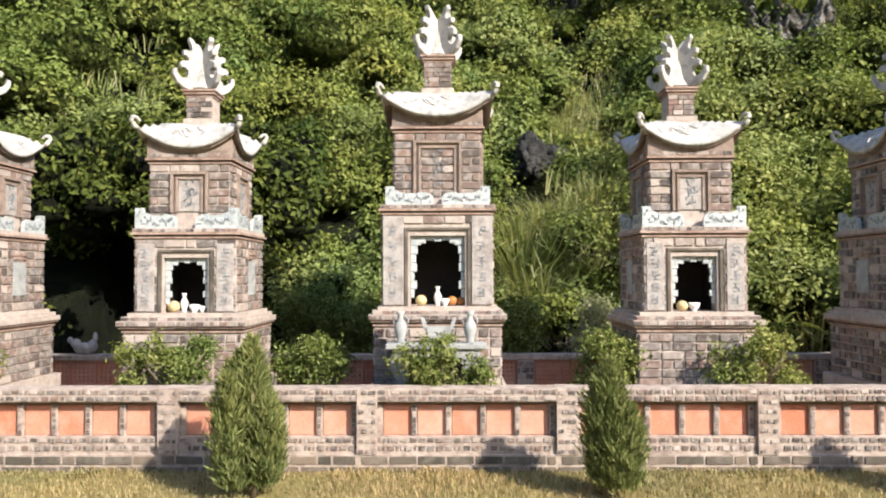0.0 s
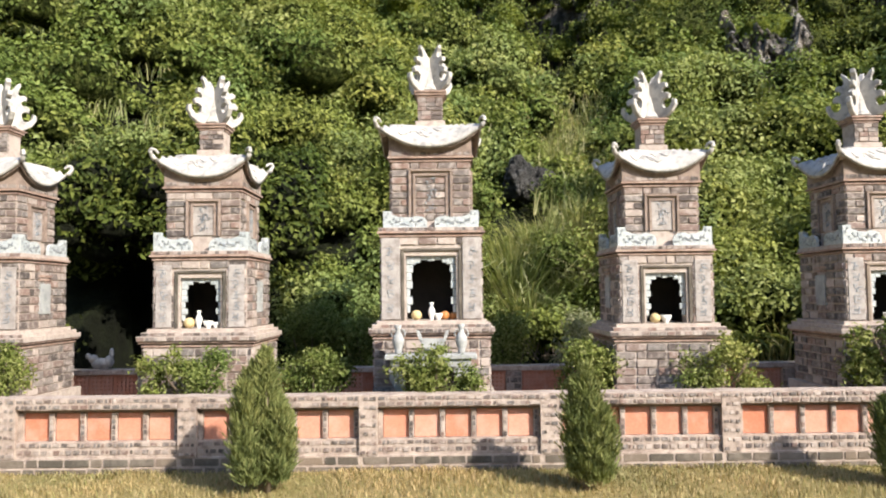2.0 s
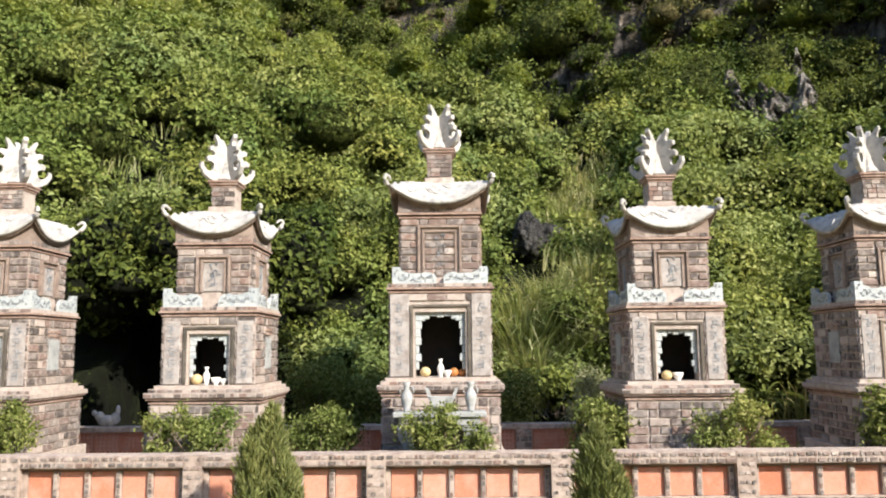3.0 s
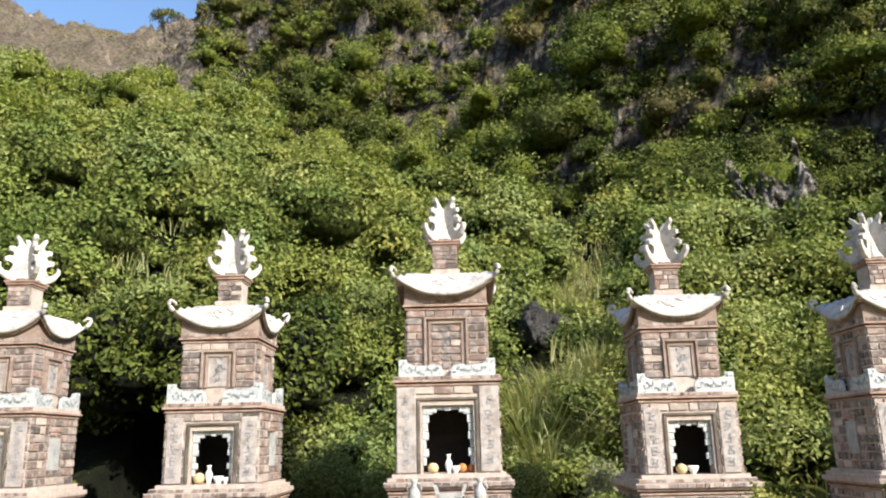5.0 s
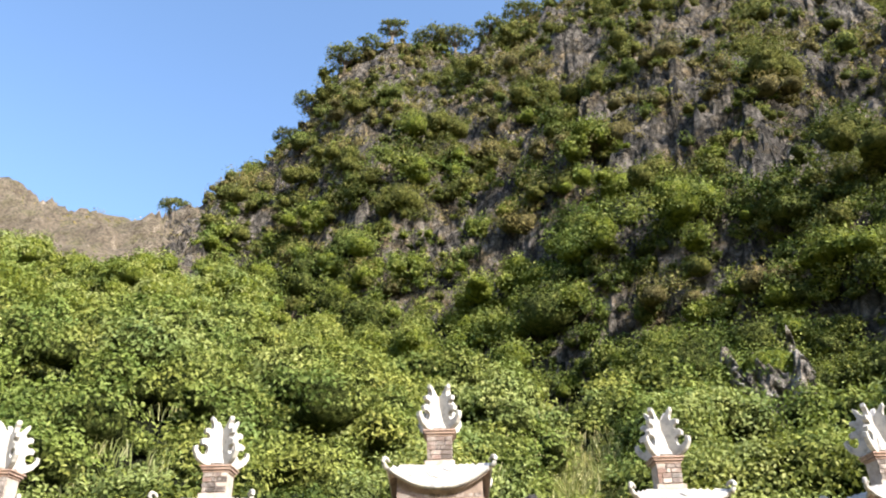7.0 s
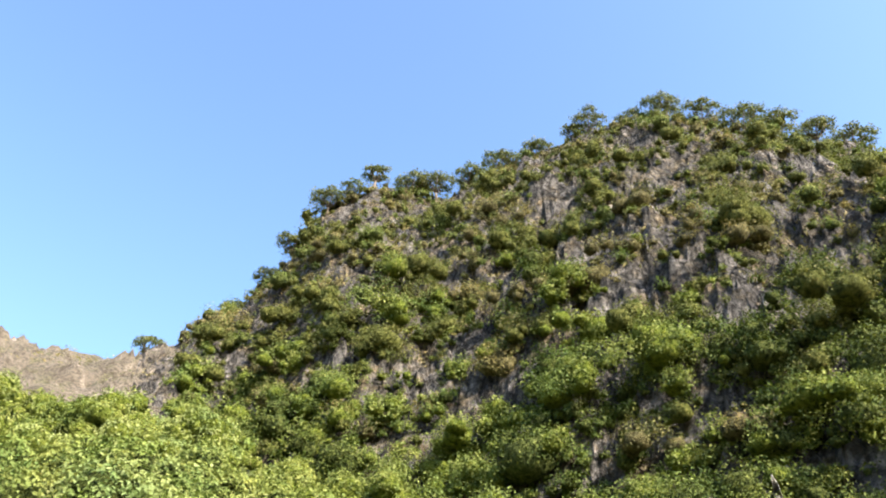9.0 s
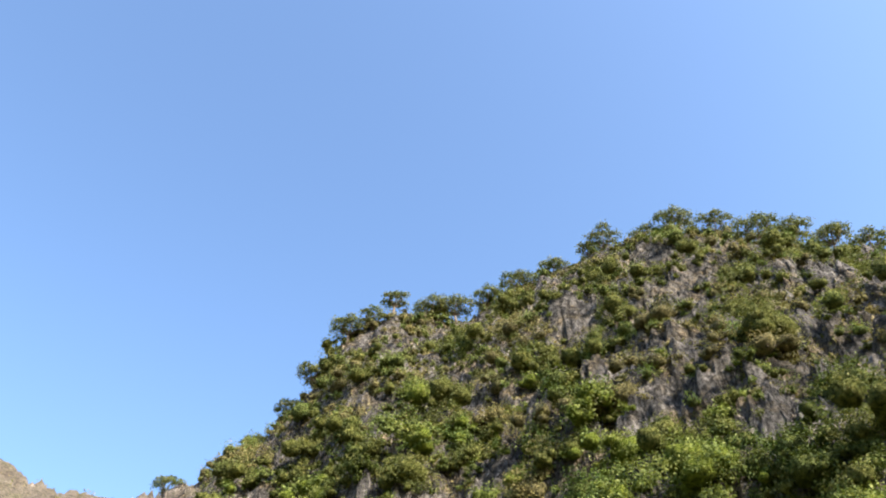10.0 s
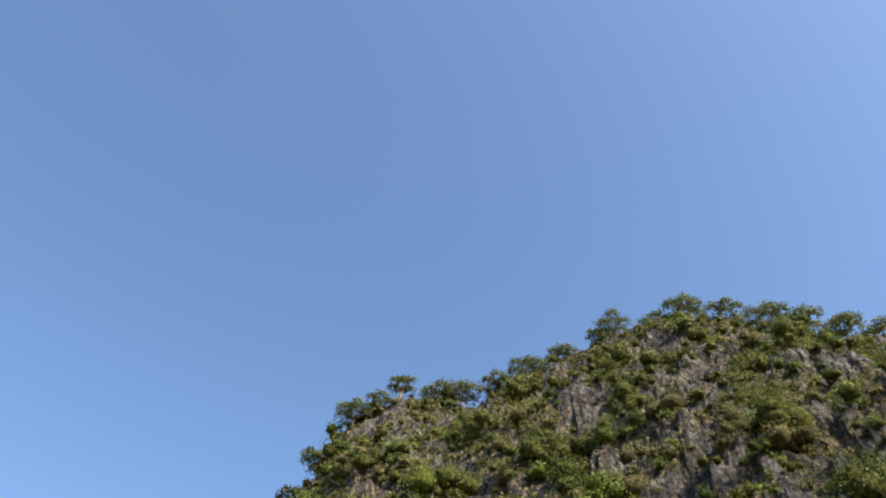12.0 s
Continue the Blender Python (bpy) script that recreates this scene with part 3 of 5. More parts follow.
def shrine_tower(place, d, label):
    """d: the sizes of one tower, from the ground up."""
    t = thing("shrine_tower", place, label, "shrine tower", "row of shrine towers", "")
    g = d["ground"]
    lh, uh, bh = d["low_half"], d["up_half"], d["base_half"]
    zb, zl, zu = d["base_top"], d["low_top"], d["up_top"]
    base = boxes("base", square_ring([(bh + 0.06, g, g + 0.3), (bh - 0.006, g + 0.3, zb - 0.19)]), TOWER_MORTAR, t, "brick base block with pale joints")
    boxes("base_moulding", square_ring([(bh + 0.012, zb - 0.19, zb - 0.165), (bh + 0.035, zb - 0.15, zb - 0.125), (bh - 0.03, zb - 0.165, zb - 0.15)]), RED_TILE, t, "thin red tile moulding", 0.003)
    ledge, *_ = [boxes("ledge_step", square_ring([row]), TOWER_MORTAR, t, "step of the brick ledge") for row in ((bh + 0.05, zb - 0.125, zb - 0.075), (bh + 0.015, zb - 0.075, zb - 0.035), (bh - 0.03, zb - 0.035, zb))]
    # lower storey: four walls round a hollow
    nw, nt_, nb, nc = d["niche_half"], d["niche_top"], zb, 0.18
    low = boxes("lower_storey", [(-lh + 0.006, -nw, -lh + 0.006, -lh + nc, zb, zl), (nw, lh - 0.006, -lh + 0.006, -lh + nc, zb, zl), (-nw, nw, -lh + 0.006, -lh + nc, nt_, zl),
                                 (-lh + 0.006, -lh + 0.12, -lh + nc, lh - 0.006, zb, zl), (lh - 0.12, lh - 0.006, -lh + nc, lh - 0.006, zb, zl), (-lh + 0.12, lh - 0.12, lh - 0.12, lh - 0.006, zb, zl)],
                TOWER_MORTAR, t, "brick storey with a shrine opening and pale joints")
    # lining coloured near-black to stand for the shade inside the opening
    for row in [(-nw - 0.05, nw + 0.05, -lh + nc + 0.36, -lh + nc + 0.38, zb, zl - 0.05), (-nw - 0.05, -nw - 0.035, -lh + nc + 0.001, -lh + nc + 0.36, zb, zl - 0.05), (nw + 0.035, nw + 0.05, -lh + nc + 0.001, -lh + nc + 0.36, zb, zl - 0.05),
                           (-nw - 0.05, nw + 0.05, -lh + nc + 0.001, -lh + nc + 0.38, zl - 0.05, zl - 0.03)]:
        boxes("niche_lining", [row], NICHE_SHADE, t, "inside of the shrine, coloured black for shade")
    # moulded frame and scalloped ceramic arch of the opening
    f = 0.035
    # dark colour of the surround stands for shade in its grooves
    boxes("niche_frame", [(-nw - 0.02 - f, -nw - 0.02, -lh - 0.012, -lh + 0.02, zb + 0.002, nt_ + 0.05), (nw + 0.02, nw + 0.02 + f, -lh - 0.012, -lh + 0.02, zb + 0.002, nt_ + 0.05), (-nw - 0.02 - f, nw + 0.02 + f, -lh - 0.014, -lh + 0.02, nt_ + 0.05, nt_ + 0.078)], DARK_BRICK, t, "moulded brick surround, coloured dark for the shade in its grooves", 0.004)
    lace = []
    n = 7
    hgt = nt_ - zb
    for k in range(n):
        inner = 0.055 + (0.035 if k in (1, 3) else 0.0) + (0.05 if k == n - 1 else 0.015 if k == n - 2 else 0)
        for s in (-1, 1):
            a, b = sorted((s * nw, s * (nw - inner * (0.7 if k < 4 else 1))))
            lace.append((a, b, -lh + 0.045, -lh + 0.075, zb + 0.08 + hgt * 0.87 * k / n, zb + 0.08 + hgt * 0.87 * (k + 1) / n - 0.003))
    for k in range(7):
        x = -nw + 2 * nw * k / 7
        lace.append((x, x + 2 * nw / 7 - 0.002, -lh + 0.043, -lh + 0.073, nt_ - 0.045 - (0.03 if k in (0, 1, 5, 6) else 0.012 * (k % 2)), nt_ - 0.001))
    tagged(boxes("ceramic_arch", lace, CERAMIC, t, "scalloped white ceramic arch", 0.006), kind="stuff")
    # couplets beside the opening and plaques on the other faces
    for s in (-1, 1):
        mx, pw = s * (nw + 0.055 + lh) / 2, (lh - nw - 0.055) / 2 - (0.008 if d["brick_panel"] else 0.03)
        boxes("inscription_panel", [(mx - pw, mx + pw, -lh - 0.016, -lh + 0.01, zb + 0.012, zl - (0.012 if d["brick_panel"] else 0.05))], INSCRIBED, t, "pale weathered plaster strip", 0.004)
        bm = bmesh.new()
        for k in range(5):
            relief_sign(bm, mx, zb + 0.06 + (zl - zb - 0.14) * (k + 0.5) / 5, -lh - 0.015, 0.105, 0.095, 10 * k + s)
        tagged(part("worn_inscription", bm, BLUE_CHIP, t, "column of worn dark blue porcelain marks"), kind="stuff")
    for k, m in enumerate(faces_of(lh)[1:]):
        bm = bmesh.new()
        box(bm, -0.11, 0.11, -lh - 0.02, -lh + 0.02, zb + 0.16, zb + 0.5)
        bmesh.ops.transform(bm, matrix=m, verts=bm.verts)
        part("plaque", bm, GREY_STONE, t, "pale worn plaque")
        bm = bmesh.new()
        box(bm, -0.14, 0.14, -lh - 0.02, -lh + 0.02, zl - 0.15, zl - 0.125)
        box(bm, -0.12, 0.12, -lh - 0.018, -lh + 0.02, zl - 0.19, zl - 0.165)
        bmesh.ops.transform(bm, matrix=m, verts=bm.verts)
        part("slot_moulding", bm, RED_TILE, t)
    # ledge between the storeys
    boxes("storey_moulding", square_ring([(lh + 0.012, zl, zl + 0.022), (lh - 0.03, zl + 0.022, zl + 0.036), (lh + 0.034, zl + 0.036, zl + 0.06)]), RED_TILE, t, "thin red tile moulding", 0.003)
    ledge2 = boxes("storey_ledge", square_ring([(lh + 0.018, zl + 0.06, zl + 0.1)]), TOWER_MORTAR, t, "row of brick headers")
    zp = zl + 0.1
    parapet(t, d["rail_half"], zp, d["rail_h"], d["rail_gap"])
    up = boxes("upper_storey", square_ring([(uh - 0.006, zp, zu)]), TOWER_MORTAR, t, "upper brick storey with pale joints")
    # framed panel with a flower of porcelain chips
    ph, pz0, pz1 = d["panel_half"], d["panel_z0"], zu - 0.1
    for m in faces_of(uh):
        bm = bmesh.new()
        for k, o in ((0.0, 0.032), (0.05, 0.02)):
            w = ph - k
            box(bm, -w, -w + 0.024, -uh - o, -uh + 0.02, pz0, pz1 - k)
            box(bm, w - 0.024, w, -uh - o, -uh + 0.02, pz0, pz1 - k)
            box(bm, -w, w, -uh - o - 0.001, -uh + 0.02, pz1 - k, pz1 - k + 0.024)
        bmesh.ops.transform(bm, matrix=m, verts=bm.verts)
        fr = part("panel_frame", bm, EAVE, t, "double moulded frame")
        if not d["brick_panel"]:
            bm = bmesh.new()
            box(bm, -ph + 0.076, ph - 0.076, -uh - 0.008, -uh + 0.01, pz0 + 0.01, pz1 - 0.052)
            bmesh.ops.transform(bm, matrix=m, verts=bm.verts)
            part("panel_plate", bm, INSCRIBED, fr, "pale square plate")
        bm = bmesh.new()
        rr = random.Random(5)
        cz = (pz0 + pz1) / 2 + 0.02
        for k in range(44):
            a, q = rr.uniform(0, 6.28), rr.uniform(0.01, ph * 0.52)
            x, z = q * math.cos(a) * 0.8, cz + q * math.sin(a) * (pz1 - pz0) * 0.42 / (ph * 0.52)
            e = rr.uniform(0.003, 0.01)
            box(bm, x - e, x + e, -uh - 0.017, -uh + 0.002, z - rr.uniform(0.003, 0.01), z + rr.uniform(0.003, 0.011))
        bmesh.ops.transform(bm, matrix=m, verts=bm.verts)
        tagged(part("porcelain_flower", bm, BLUE_CHIP, fr, "flower of blue and white porcelain chips"), kind="stuff")
    boxes("cornice", square_ring([(uh + 0.015, zu, zu + 0.022), (uh - 0.03, zu + 0.022, zu + 0.036), (uh + 0.038, zu + 0.036, zu + 0.058)]), RED_TILE, t, "thin red tile cornice", 0.003)
    # roof
    rh, ze, zn, lift = d["roof_half"], d["eave"], d["neck_z"], d["lift"]
    shape = (rh, zn, ze, lift)
    bm = bmesh.new()
    roof_shell(bm, *shape, 0.03, -0.012)
    roof = part("roof", bm, PLASTER, t, "swept white plaster roof with upturned corners", smooth=True)
    roof.data.polygons.foreach_set("use_smooth", [True] * len(roof.data.polygons))
    bm = bmesh.new()
    roof_shell(bm, *shape, -0.013, -0.05, 0.965)
    part("eave", bm, EAVE, t, "brown moulded eave under the roof")
    bm = bmesh.new()
    nseg, fh = 14, uh + 0.02
    for m in faces_of(fh):
        rows = []
        for off in (0.0, 0.05):
            lo, hi = [], []
            for i in range(nseg + 1):
                x = -fh + 2 * fh * i / nseg
                a, b = x / rh, -fh / rh
                z = roof_point(a, b, rh, zn, ze, lift)[2] - 0.045
                lo.append(bm.verts.new(m @ Vector((x * (1 - off / fh), -fh + off, zu + 0.058))))
                hi.append(bm.verts.new(m @ Vector((x * (1 - off / fh), -fh + off, z))))
            rows.append((lo, hi))
        for i in range(nseg):
            for (lo, hi) in rows:
                bm.faces.new((lo[i], lo[i + 1], hi[i + 1], hi[i]))
            bm.faces.new((rows[0][1][i], rows[0][1][i + 1], rows[1][1][i + 1], rows[1][1][i]))
    part("frieze", bm, EAVE, t, "brown brick frieze under the roof")
    for sx in (-1, 1):
        for sy in (-1, 1):
            x, y, z = roof_point(sx * 0.97, sy * 0.97, *shape)
            bm = bmesh.new()
            curl(bm, sx, sy, x, y, z + 0.02, d["k"] * 0.82)
            part("roof_horn", bm, PLASTER, roof, "white curled roof corner", smooth=True)
    # low swirling relief on each roof slope
    rr = random.Random(3)
    for m in faces_of(rh):
        bm = bmesh.new()
        for k in range(5):
            a0, b0 = rr.uniform(-0.7, 0.5), -rr.uniform(0.6, 0.9)
            pts = []
            for i in range(8):
                f_ = i / 7
                a, b = a0 + f_ * 0.34, b0 + 0.07 * math.sin(f_ * 6 + k)
                x, y, z = roof_point(a, b, *shape)
                pts.append(m @ Vector((x, y, z + 0.032)))
            tube(bm, pts, [0.004, 0.009, 0.012, 0.013, 0.013, 0.011, 0.008, 0.004], 6)
        part("roof_relief", bm, PLASTER, roof, "low swirling plaster relief", smooth=True)
    # neck and crown
    nh, zc = d["neck_half"], d["cap_z"]
    neck = boxes("neck", square_ring([(nh + 0.022, zn - 0.06, zn + 0.07), (nh - 0.005, zn + 0.07, zc)]), TOWER_MORTAR, t, "square brick neck")
    boxes("neck_cap", square_ring([(nh + 0.008, zc, zc + 0.02), (nh + 0.025, zc + 0.026, zc + 0.055), (nh, zc + 0.02, zc + 0.026), (nh + 0.04, zc + 0.055, zc + 0.075)]), RED_TILE, t, "stepped red tile cap", 0.003)
    finial(t, zc + 0.07, d["k"])
    # bricks
    lay_bricks(t, d, base, ledge, low, ledge2, up, neck)
    return t


def lay_bricks(t, d, base, ledge, low, ledge2, up, neck):
    lh, uh, bh, g = d["low_half"], d["up_half"], d["base_half"], d["ground"]
    zb, zl, zu, nw, nt_, ph = d["base_top"], d["low_top"], d["up_top"], d["niche_half"], d["niche_top"], d["panel_half"]
    zp = zl + 0.1
    for k, m in enumerate(faces_of(lh)):
        if k == 2:
            continue
        front = k == 0
        lay(low, m, lh, -lh, lh, zb + 0.002, zl - 0.002, 0.2, 0.086, (nw + 0.055, nt_ + 0.08) if front else None, 1 + k)
        lay(up, m, uh, -uh, uh, zp, zu, 0.2, 0.082, (ph, zu - 0.076), 5 + k)
        if d["brick_panel"]:
            lay(up, m, uh, -ph + 0.075, ph - 0.075, zp, zu - 0.16, 0.2, 0.082, None, 25 + k)
        lay(base, m, bh, -bh, bh, g + 0.31, zb - 0.2, 0.22, 0.09, None, 9 + k)
        lay(up, m, uh + 0.02, -uh - 0.005, uh + 0.005, zu + 0.064, zu + 0.112, 0.13, 0.05, None, 45 + k, joint=0.014, proud=0.003)
        if front:
            lay(ledge, m, bh + 0.05, -bh - 0.05, bh + 0.05, zb - 0.125, zb - 0.078, 0.09, 0.047, None, 13, joint=0.012)
            lay(ledge, m, bh + 0.015, -bh - 0.015, bh + 0.015, zb - 0.075, zb - 0.037, 0.09, 0.038, None, 15, joint=0.01)
            lay(ledge2, m, lh + 0.018, -lh - 0.018, lh + 0.018, zl + 0.06, zl + 0.1, 0.08, 0.04, None, 17, joint=0.01)
            lay(neck, m, d["neck_half"], -d["neck_half"], d["neck_half"], d["neck_z"] + 0.085, d["cap_z"], 0.1, 0.05, None, 19, joint=0.01)


SIDE = dict(brick_panel=False, ground=0.25, base_half=0.575, base_top=1.265, low_half=0.5, low_top=1.985, niche_half=0.215, niche_top=1.80, rail_half=0.5, rail_h=0.2, rail_gap=0.09,
            up_half=0.40, up_top=2.725, panel_half=0.185, panel_z0=2.25, roof_half=0.475, eave=2.875, neck_z=3.16, lift=0.20, neck_half=0.135, cap_z=3.455, k=0.98)
MAIN = dict(brick_panel=True, ground=0.25, base_half=0.605, base_top=1.325, low_half=0.535, low_top=2.205, niche_half=0.265, niche_top=2.005, rail_half=0.505, rail_h=0.18, rail_gap=0.04,
            up_half=0.425, up_top=3.02, panel_half=0.235, panel_z0=2.42, roof_half=0.525, eave=3.165, neck_z=3.46, lift=0.21, neck_half=0.143, cap_z=3.795, k=0.95)
TOWER_Y = 8.65
main_tower = shrine_tower(pose(-0.138, TOWER_Y, 0), MAIN, "tall brick shrine tower with white swept roof, central in row")
side_tower = shrine_tower(pose(-2.585, TOWER_Y, 0, 0, 0, 0), SIDE, "two-storey brick shrine tower with white swept roof")
for x in (-5.0, -7.45, 2.343, 4.73, 7.15):
    copy_thing(side_tower, pose(x, TOWER_Y, 0))


# ---- front wall: bays of five terracotta panels between brick pillars ----
WALL_Y, BAY, PILLAR = 7.2, 1.676, 0.172


def wall_bay(x0):
    """One bay, from the left edge of its pillar."""
    x1 = x0 + BAY
    w = boxes("wall_front", [(x0, x1, WALL_Y + 0.098, WALL_Y + 0.2, -0.1, 0.56), (x0, x1, WALL_Y + 0.012, WALL_Y + 0.098, -0.1, 0.268), (x0, x1, WALL_Y - 0.008, WALL_Y + 0.012, -0.1, 0.122),
                             (x0 + PILLAR, x1, WALL_Y - 0.012, WALL_Y + 0.23, 0.565, 0.67)], MORTAR)
    tagged(w, "low weathered brick wall with pale joints and terracotta panels", "wall", kind="structure")
    pillar = boxes("pillar", [(x0, x0 + PILLAR, WALL_Y - 0.018, WALL_Y + 0.235, 0.122, 0.673)], MORTAR, w, "brick pillar between the panels")
    boxes("top_moulding", [(x0 + PILLAR, x1, WALL_Y + 0.06, WALL_Y + 0.098, 0.535, 0.562)], EAVE, w, "brown moulding over the panels", 0.003)
    at = pose(0, WALL_Y, 0)
    inner0, pitch = x0 + PILLAR + 0.045, (BAY - PILLAR - 0.05) / 5
    for k in range(5):
        px = inner0 + k * pitch
        bm = bmesh.new()
        box(bm, 0, pitch - 0.055, WALL_Y + 0.08, WALL_Y + 0.1, 0.27, 0.526)
        bmesh.ops.bevel(bm, geom=bm.edges[:], offset=0.004, segments=1, affect="EDGES")
        tile = part("terracotta_panel", bm, TERRACOTTA, w, "smooth orange terracotta panel")
        tile.location.x = px
        st = boxes("stile", [(px + pitch - 0.052, px + pitch - 0.003, WALL_Y + 0.05, WALL_Y + 0.098, 0.268, 0.53)], MORTAR, w)
        lay(st, at, -0.052, px + pitch - 0.047, px + pitch - 0.008, 0.272, 0.526, 0.039, 0.05, None, k, joint=0.014)
    st = boxes("stile", [(x0 + PILLAR + 0.001, x0 + PILLAR + 0.042, WALL_Y + 0.05, WALL_Y + 0.098, 0.268, 0.53)], MORTAR, w)
    sd = int(x0 * 10)
    lay(w, at, 0.008, x0 + 0.03, x1, 0.036, 0.118, 0.24, 0.082, None, sd, mat=DARK_BRICK, joint=0.022)
    lay(w, at, 0.008, x0, x1, -0.05, 0.03, 0.24, 0.08, None, sd + 1, mat=DARK_BRICK, joint=0.022)
    lay(w, at, -0.012, x0 + PILLAR, x1, 0.148, 0.198, 0.075, 0.05, None, sd + 2, joint=0.02)
    lay(w, at, -0.012, x0 + PILLAR, x1, 0.214, 0.262, 0.075, 0.05, None, sd + 3, joint=0.02)
    lay(w, at, 0.012, x0 + PILLAR, x1, 0.57, 0.612, 0.085, 0.05, None, sd + 4, joint=0.016)
    lay(w, at, 0.012, x0 + PILLAR, x1, 0.622, 0.668, 0.075, 0.05, None, sd + 5, joint=0.02)
    for z in (0.15, 0.235, 0.32, 0.4, 0.48, 0.56, 0.64):
        lay(pillar, at, 0.018, x0 + 0.008, x0 + PILLAR - 0.008, z - 0.022, z + 0.022, 0.055, 0.05, None, sd + int(z * 100), joint=0.018)
    return w


for k in range(-6, 6):
    wall_bay(-0.803 + k * BAY)


# ---- back wall with pierced lattice panels ----
BACK_Y, BACK_BAY = 9.8, 1.16


def back_bay(x0):
    x1 = x0 + BACK_BAY
    w = boxes("wall_back", [(x0, x1, BACK_Y, BACK_Y + 0.16, 0.2, 0.34), (x0, x1, BACK_Y, BACK_Y + 0.16, 0.6, 0.625), (x0 + 0.2, x1, BACK_Y + 0.04, BACK_Y + 0.16, 0.34, 0.6)], TERRACOTTA)
    tagged(w, "low brick back wall with pierced terracotta lattice", "wall", kind="structure")
    boxes("coping", [(x0, x1, BACK_Y - 0.03, BACK_Y + 0.19, 0.625, 0.69)], MORTAR, w, "weathered grey coping", 0.006)
    pillar = boxes("pillar", [(x0, x0 + 0.2, BACK_Y - 0.03, BACK_Y + 0.17, 0.2, 0.623)], MORTAR, w)
    at = pose(0, BACK_Y, 0)
    lay(pillar, at, 0.03, x0, x0 + 0.2, 0.25, 0.62, 0.1, 0.075, None, int(x0 * 7), joint=0.018)
    for k in range(3):
        a = x0 + 0.23 + k * 0.315
        rows = [(a, a + 0.28, BACK_Y + 0.012, BACK_Y + 0.05, 0.345 + j * 0.0505, 0.367 + j * 0.0505) for j in range(6 - (k == 1))]
        rows += [(a + j * 0.0517, a + j * 0.0517 + 0.0215, BACK_Y + 0.014, BACK_Y + 0.048, 0.34, 0.61) for j in range(6)]
        boxes("lattice", rows, TERRACOTTA, w, "pierced orange terracotta lattice")


for k in range(-10, 10):
    back_bay(-0.4 + k * BACK_BAY)


# ---- offerings and altar ----
def vase(place, k=1.0, mat=None, label="small white porcelain vase in the shrine"):
    t = thing("vase", place, label, "vase")
    bm = bmesh.new()
    lathe(bm, [(r * k, z * k) for r, z in ((0.028, 0), (0.034, 0.01), (0.03, 0.03), (0.05, 0.09), (0.054, 0.125), (0.042, 0.165), (0.022, 0.195), (0.022, 0.225), (0.036, 0.26), (0.03, 0.26), (0.018, 0.23))], 20)
    part("vase_body", bm, mat or PORCELAIN, t, smooth=True)
    if k > 1:
        for s in (-1, 1):
            bm = bmesh.new()
            tube(bm, [(s * k * x, 0, z * k) for x, z in ((0.02, 0.215), (0.05, 0.215), (0.062, 0.185), (0.055, 0.15))], [0.008] * 4, 6)
            part("handle", bm, mat or PORCELAIN, t, smooth=True)
    return t


def fruit(x, y, z, r, mat, label):
    t = thing("fruit", pose(x, y, z), label, "fruit")
    bm = bmesh.new()
    lathe(bm, [(0.02 * r, 0)] + [(r * math.sin(a), r * 0.95 * (1 - math.cos(a))) for a in (0.4, 0.8, 1.2, 1.6, 2.0, 2.4, 2.8)] + [(0.05 * r, r * 1.88)], 18)
    part("skin", bm, mat, t, smooth=True)
    bm = bmesh.new()
    tube(bm, [(0, 0, r * 1.86), (0.1 * r, 0, r * 2.0)], [0.06 * r, 0.05 * r], 6)
    part("stalk", bm, BARK, t)
    return t


def cup(x, y, z, k=1.0):
    t = thing("cup", pose(x, y, z), "small white porcelain offering cup", "cup")
    bm = bmesh.new()
    lathe(bm, [(0.022 * k, 0), (0.02 * k, 0.008 * k), (0.042 * k, 0.035 * k), (0.05 * k, 0.07 * k), (0.045 * k, 0.07 * k), (0.035 * k, 0.035 * k)], 16)
    part("bowl", bm, PORCELAIN, t, smooth=True)
    bm = bmesh.new()
    lathe(bm, [(0.022 * k, -0.0), (0.024 * k, 0.006 * k)], 12)
    part("foot_ring", bm, PORCELAIN, t)
    return t


NY = 8.19
zs, zm = 1.265, 1.325
vase(pose(-0.29 + 0.15, NY, zm), 0.72)
fruit(-0.30, NY, zm, 0.056, FRUIT, "yellow pomelo offered in the shrine")
fruit(0.0, NY + 0.03, zm, 0.05, ORANGE, "orange fruit offered in the shrine")
fruit(0.09, NY + 0.05, zm, 0.045, ORANGE, "orange fruit offered in the shrine")
cup(-0.07, NY, zm)
fruit(-2.72, NY + 0.03, zs, 0.06, FRUIT, "yellow pomelo offered in the shrine")
vase(pose(-2.62, NY + 0.03, zs), 0.72)
cup(-2.52, NY + 0.03, zs, 1.1)
cup(-2.44, NY + 0.04, zs, 0.9)
vase(pose(-2.41, NY + 0.1, zs), 0.5, CERAMIC, "small blue and white vase in the shrine")
fruit(2.235, NY + 0.03, zs, 0.056, FRUIT, "pale yellow pomelo offered in the shrine")
cup(2.35, NY + 0.03, zs, 1.2)
cup(4.72, NY + 0.03, zs, 1.2)
fruit(-5.1, NY + 0.03, zs, 0.056, FRUIT, "yellow pomelo offered in the shrine")

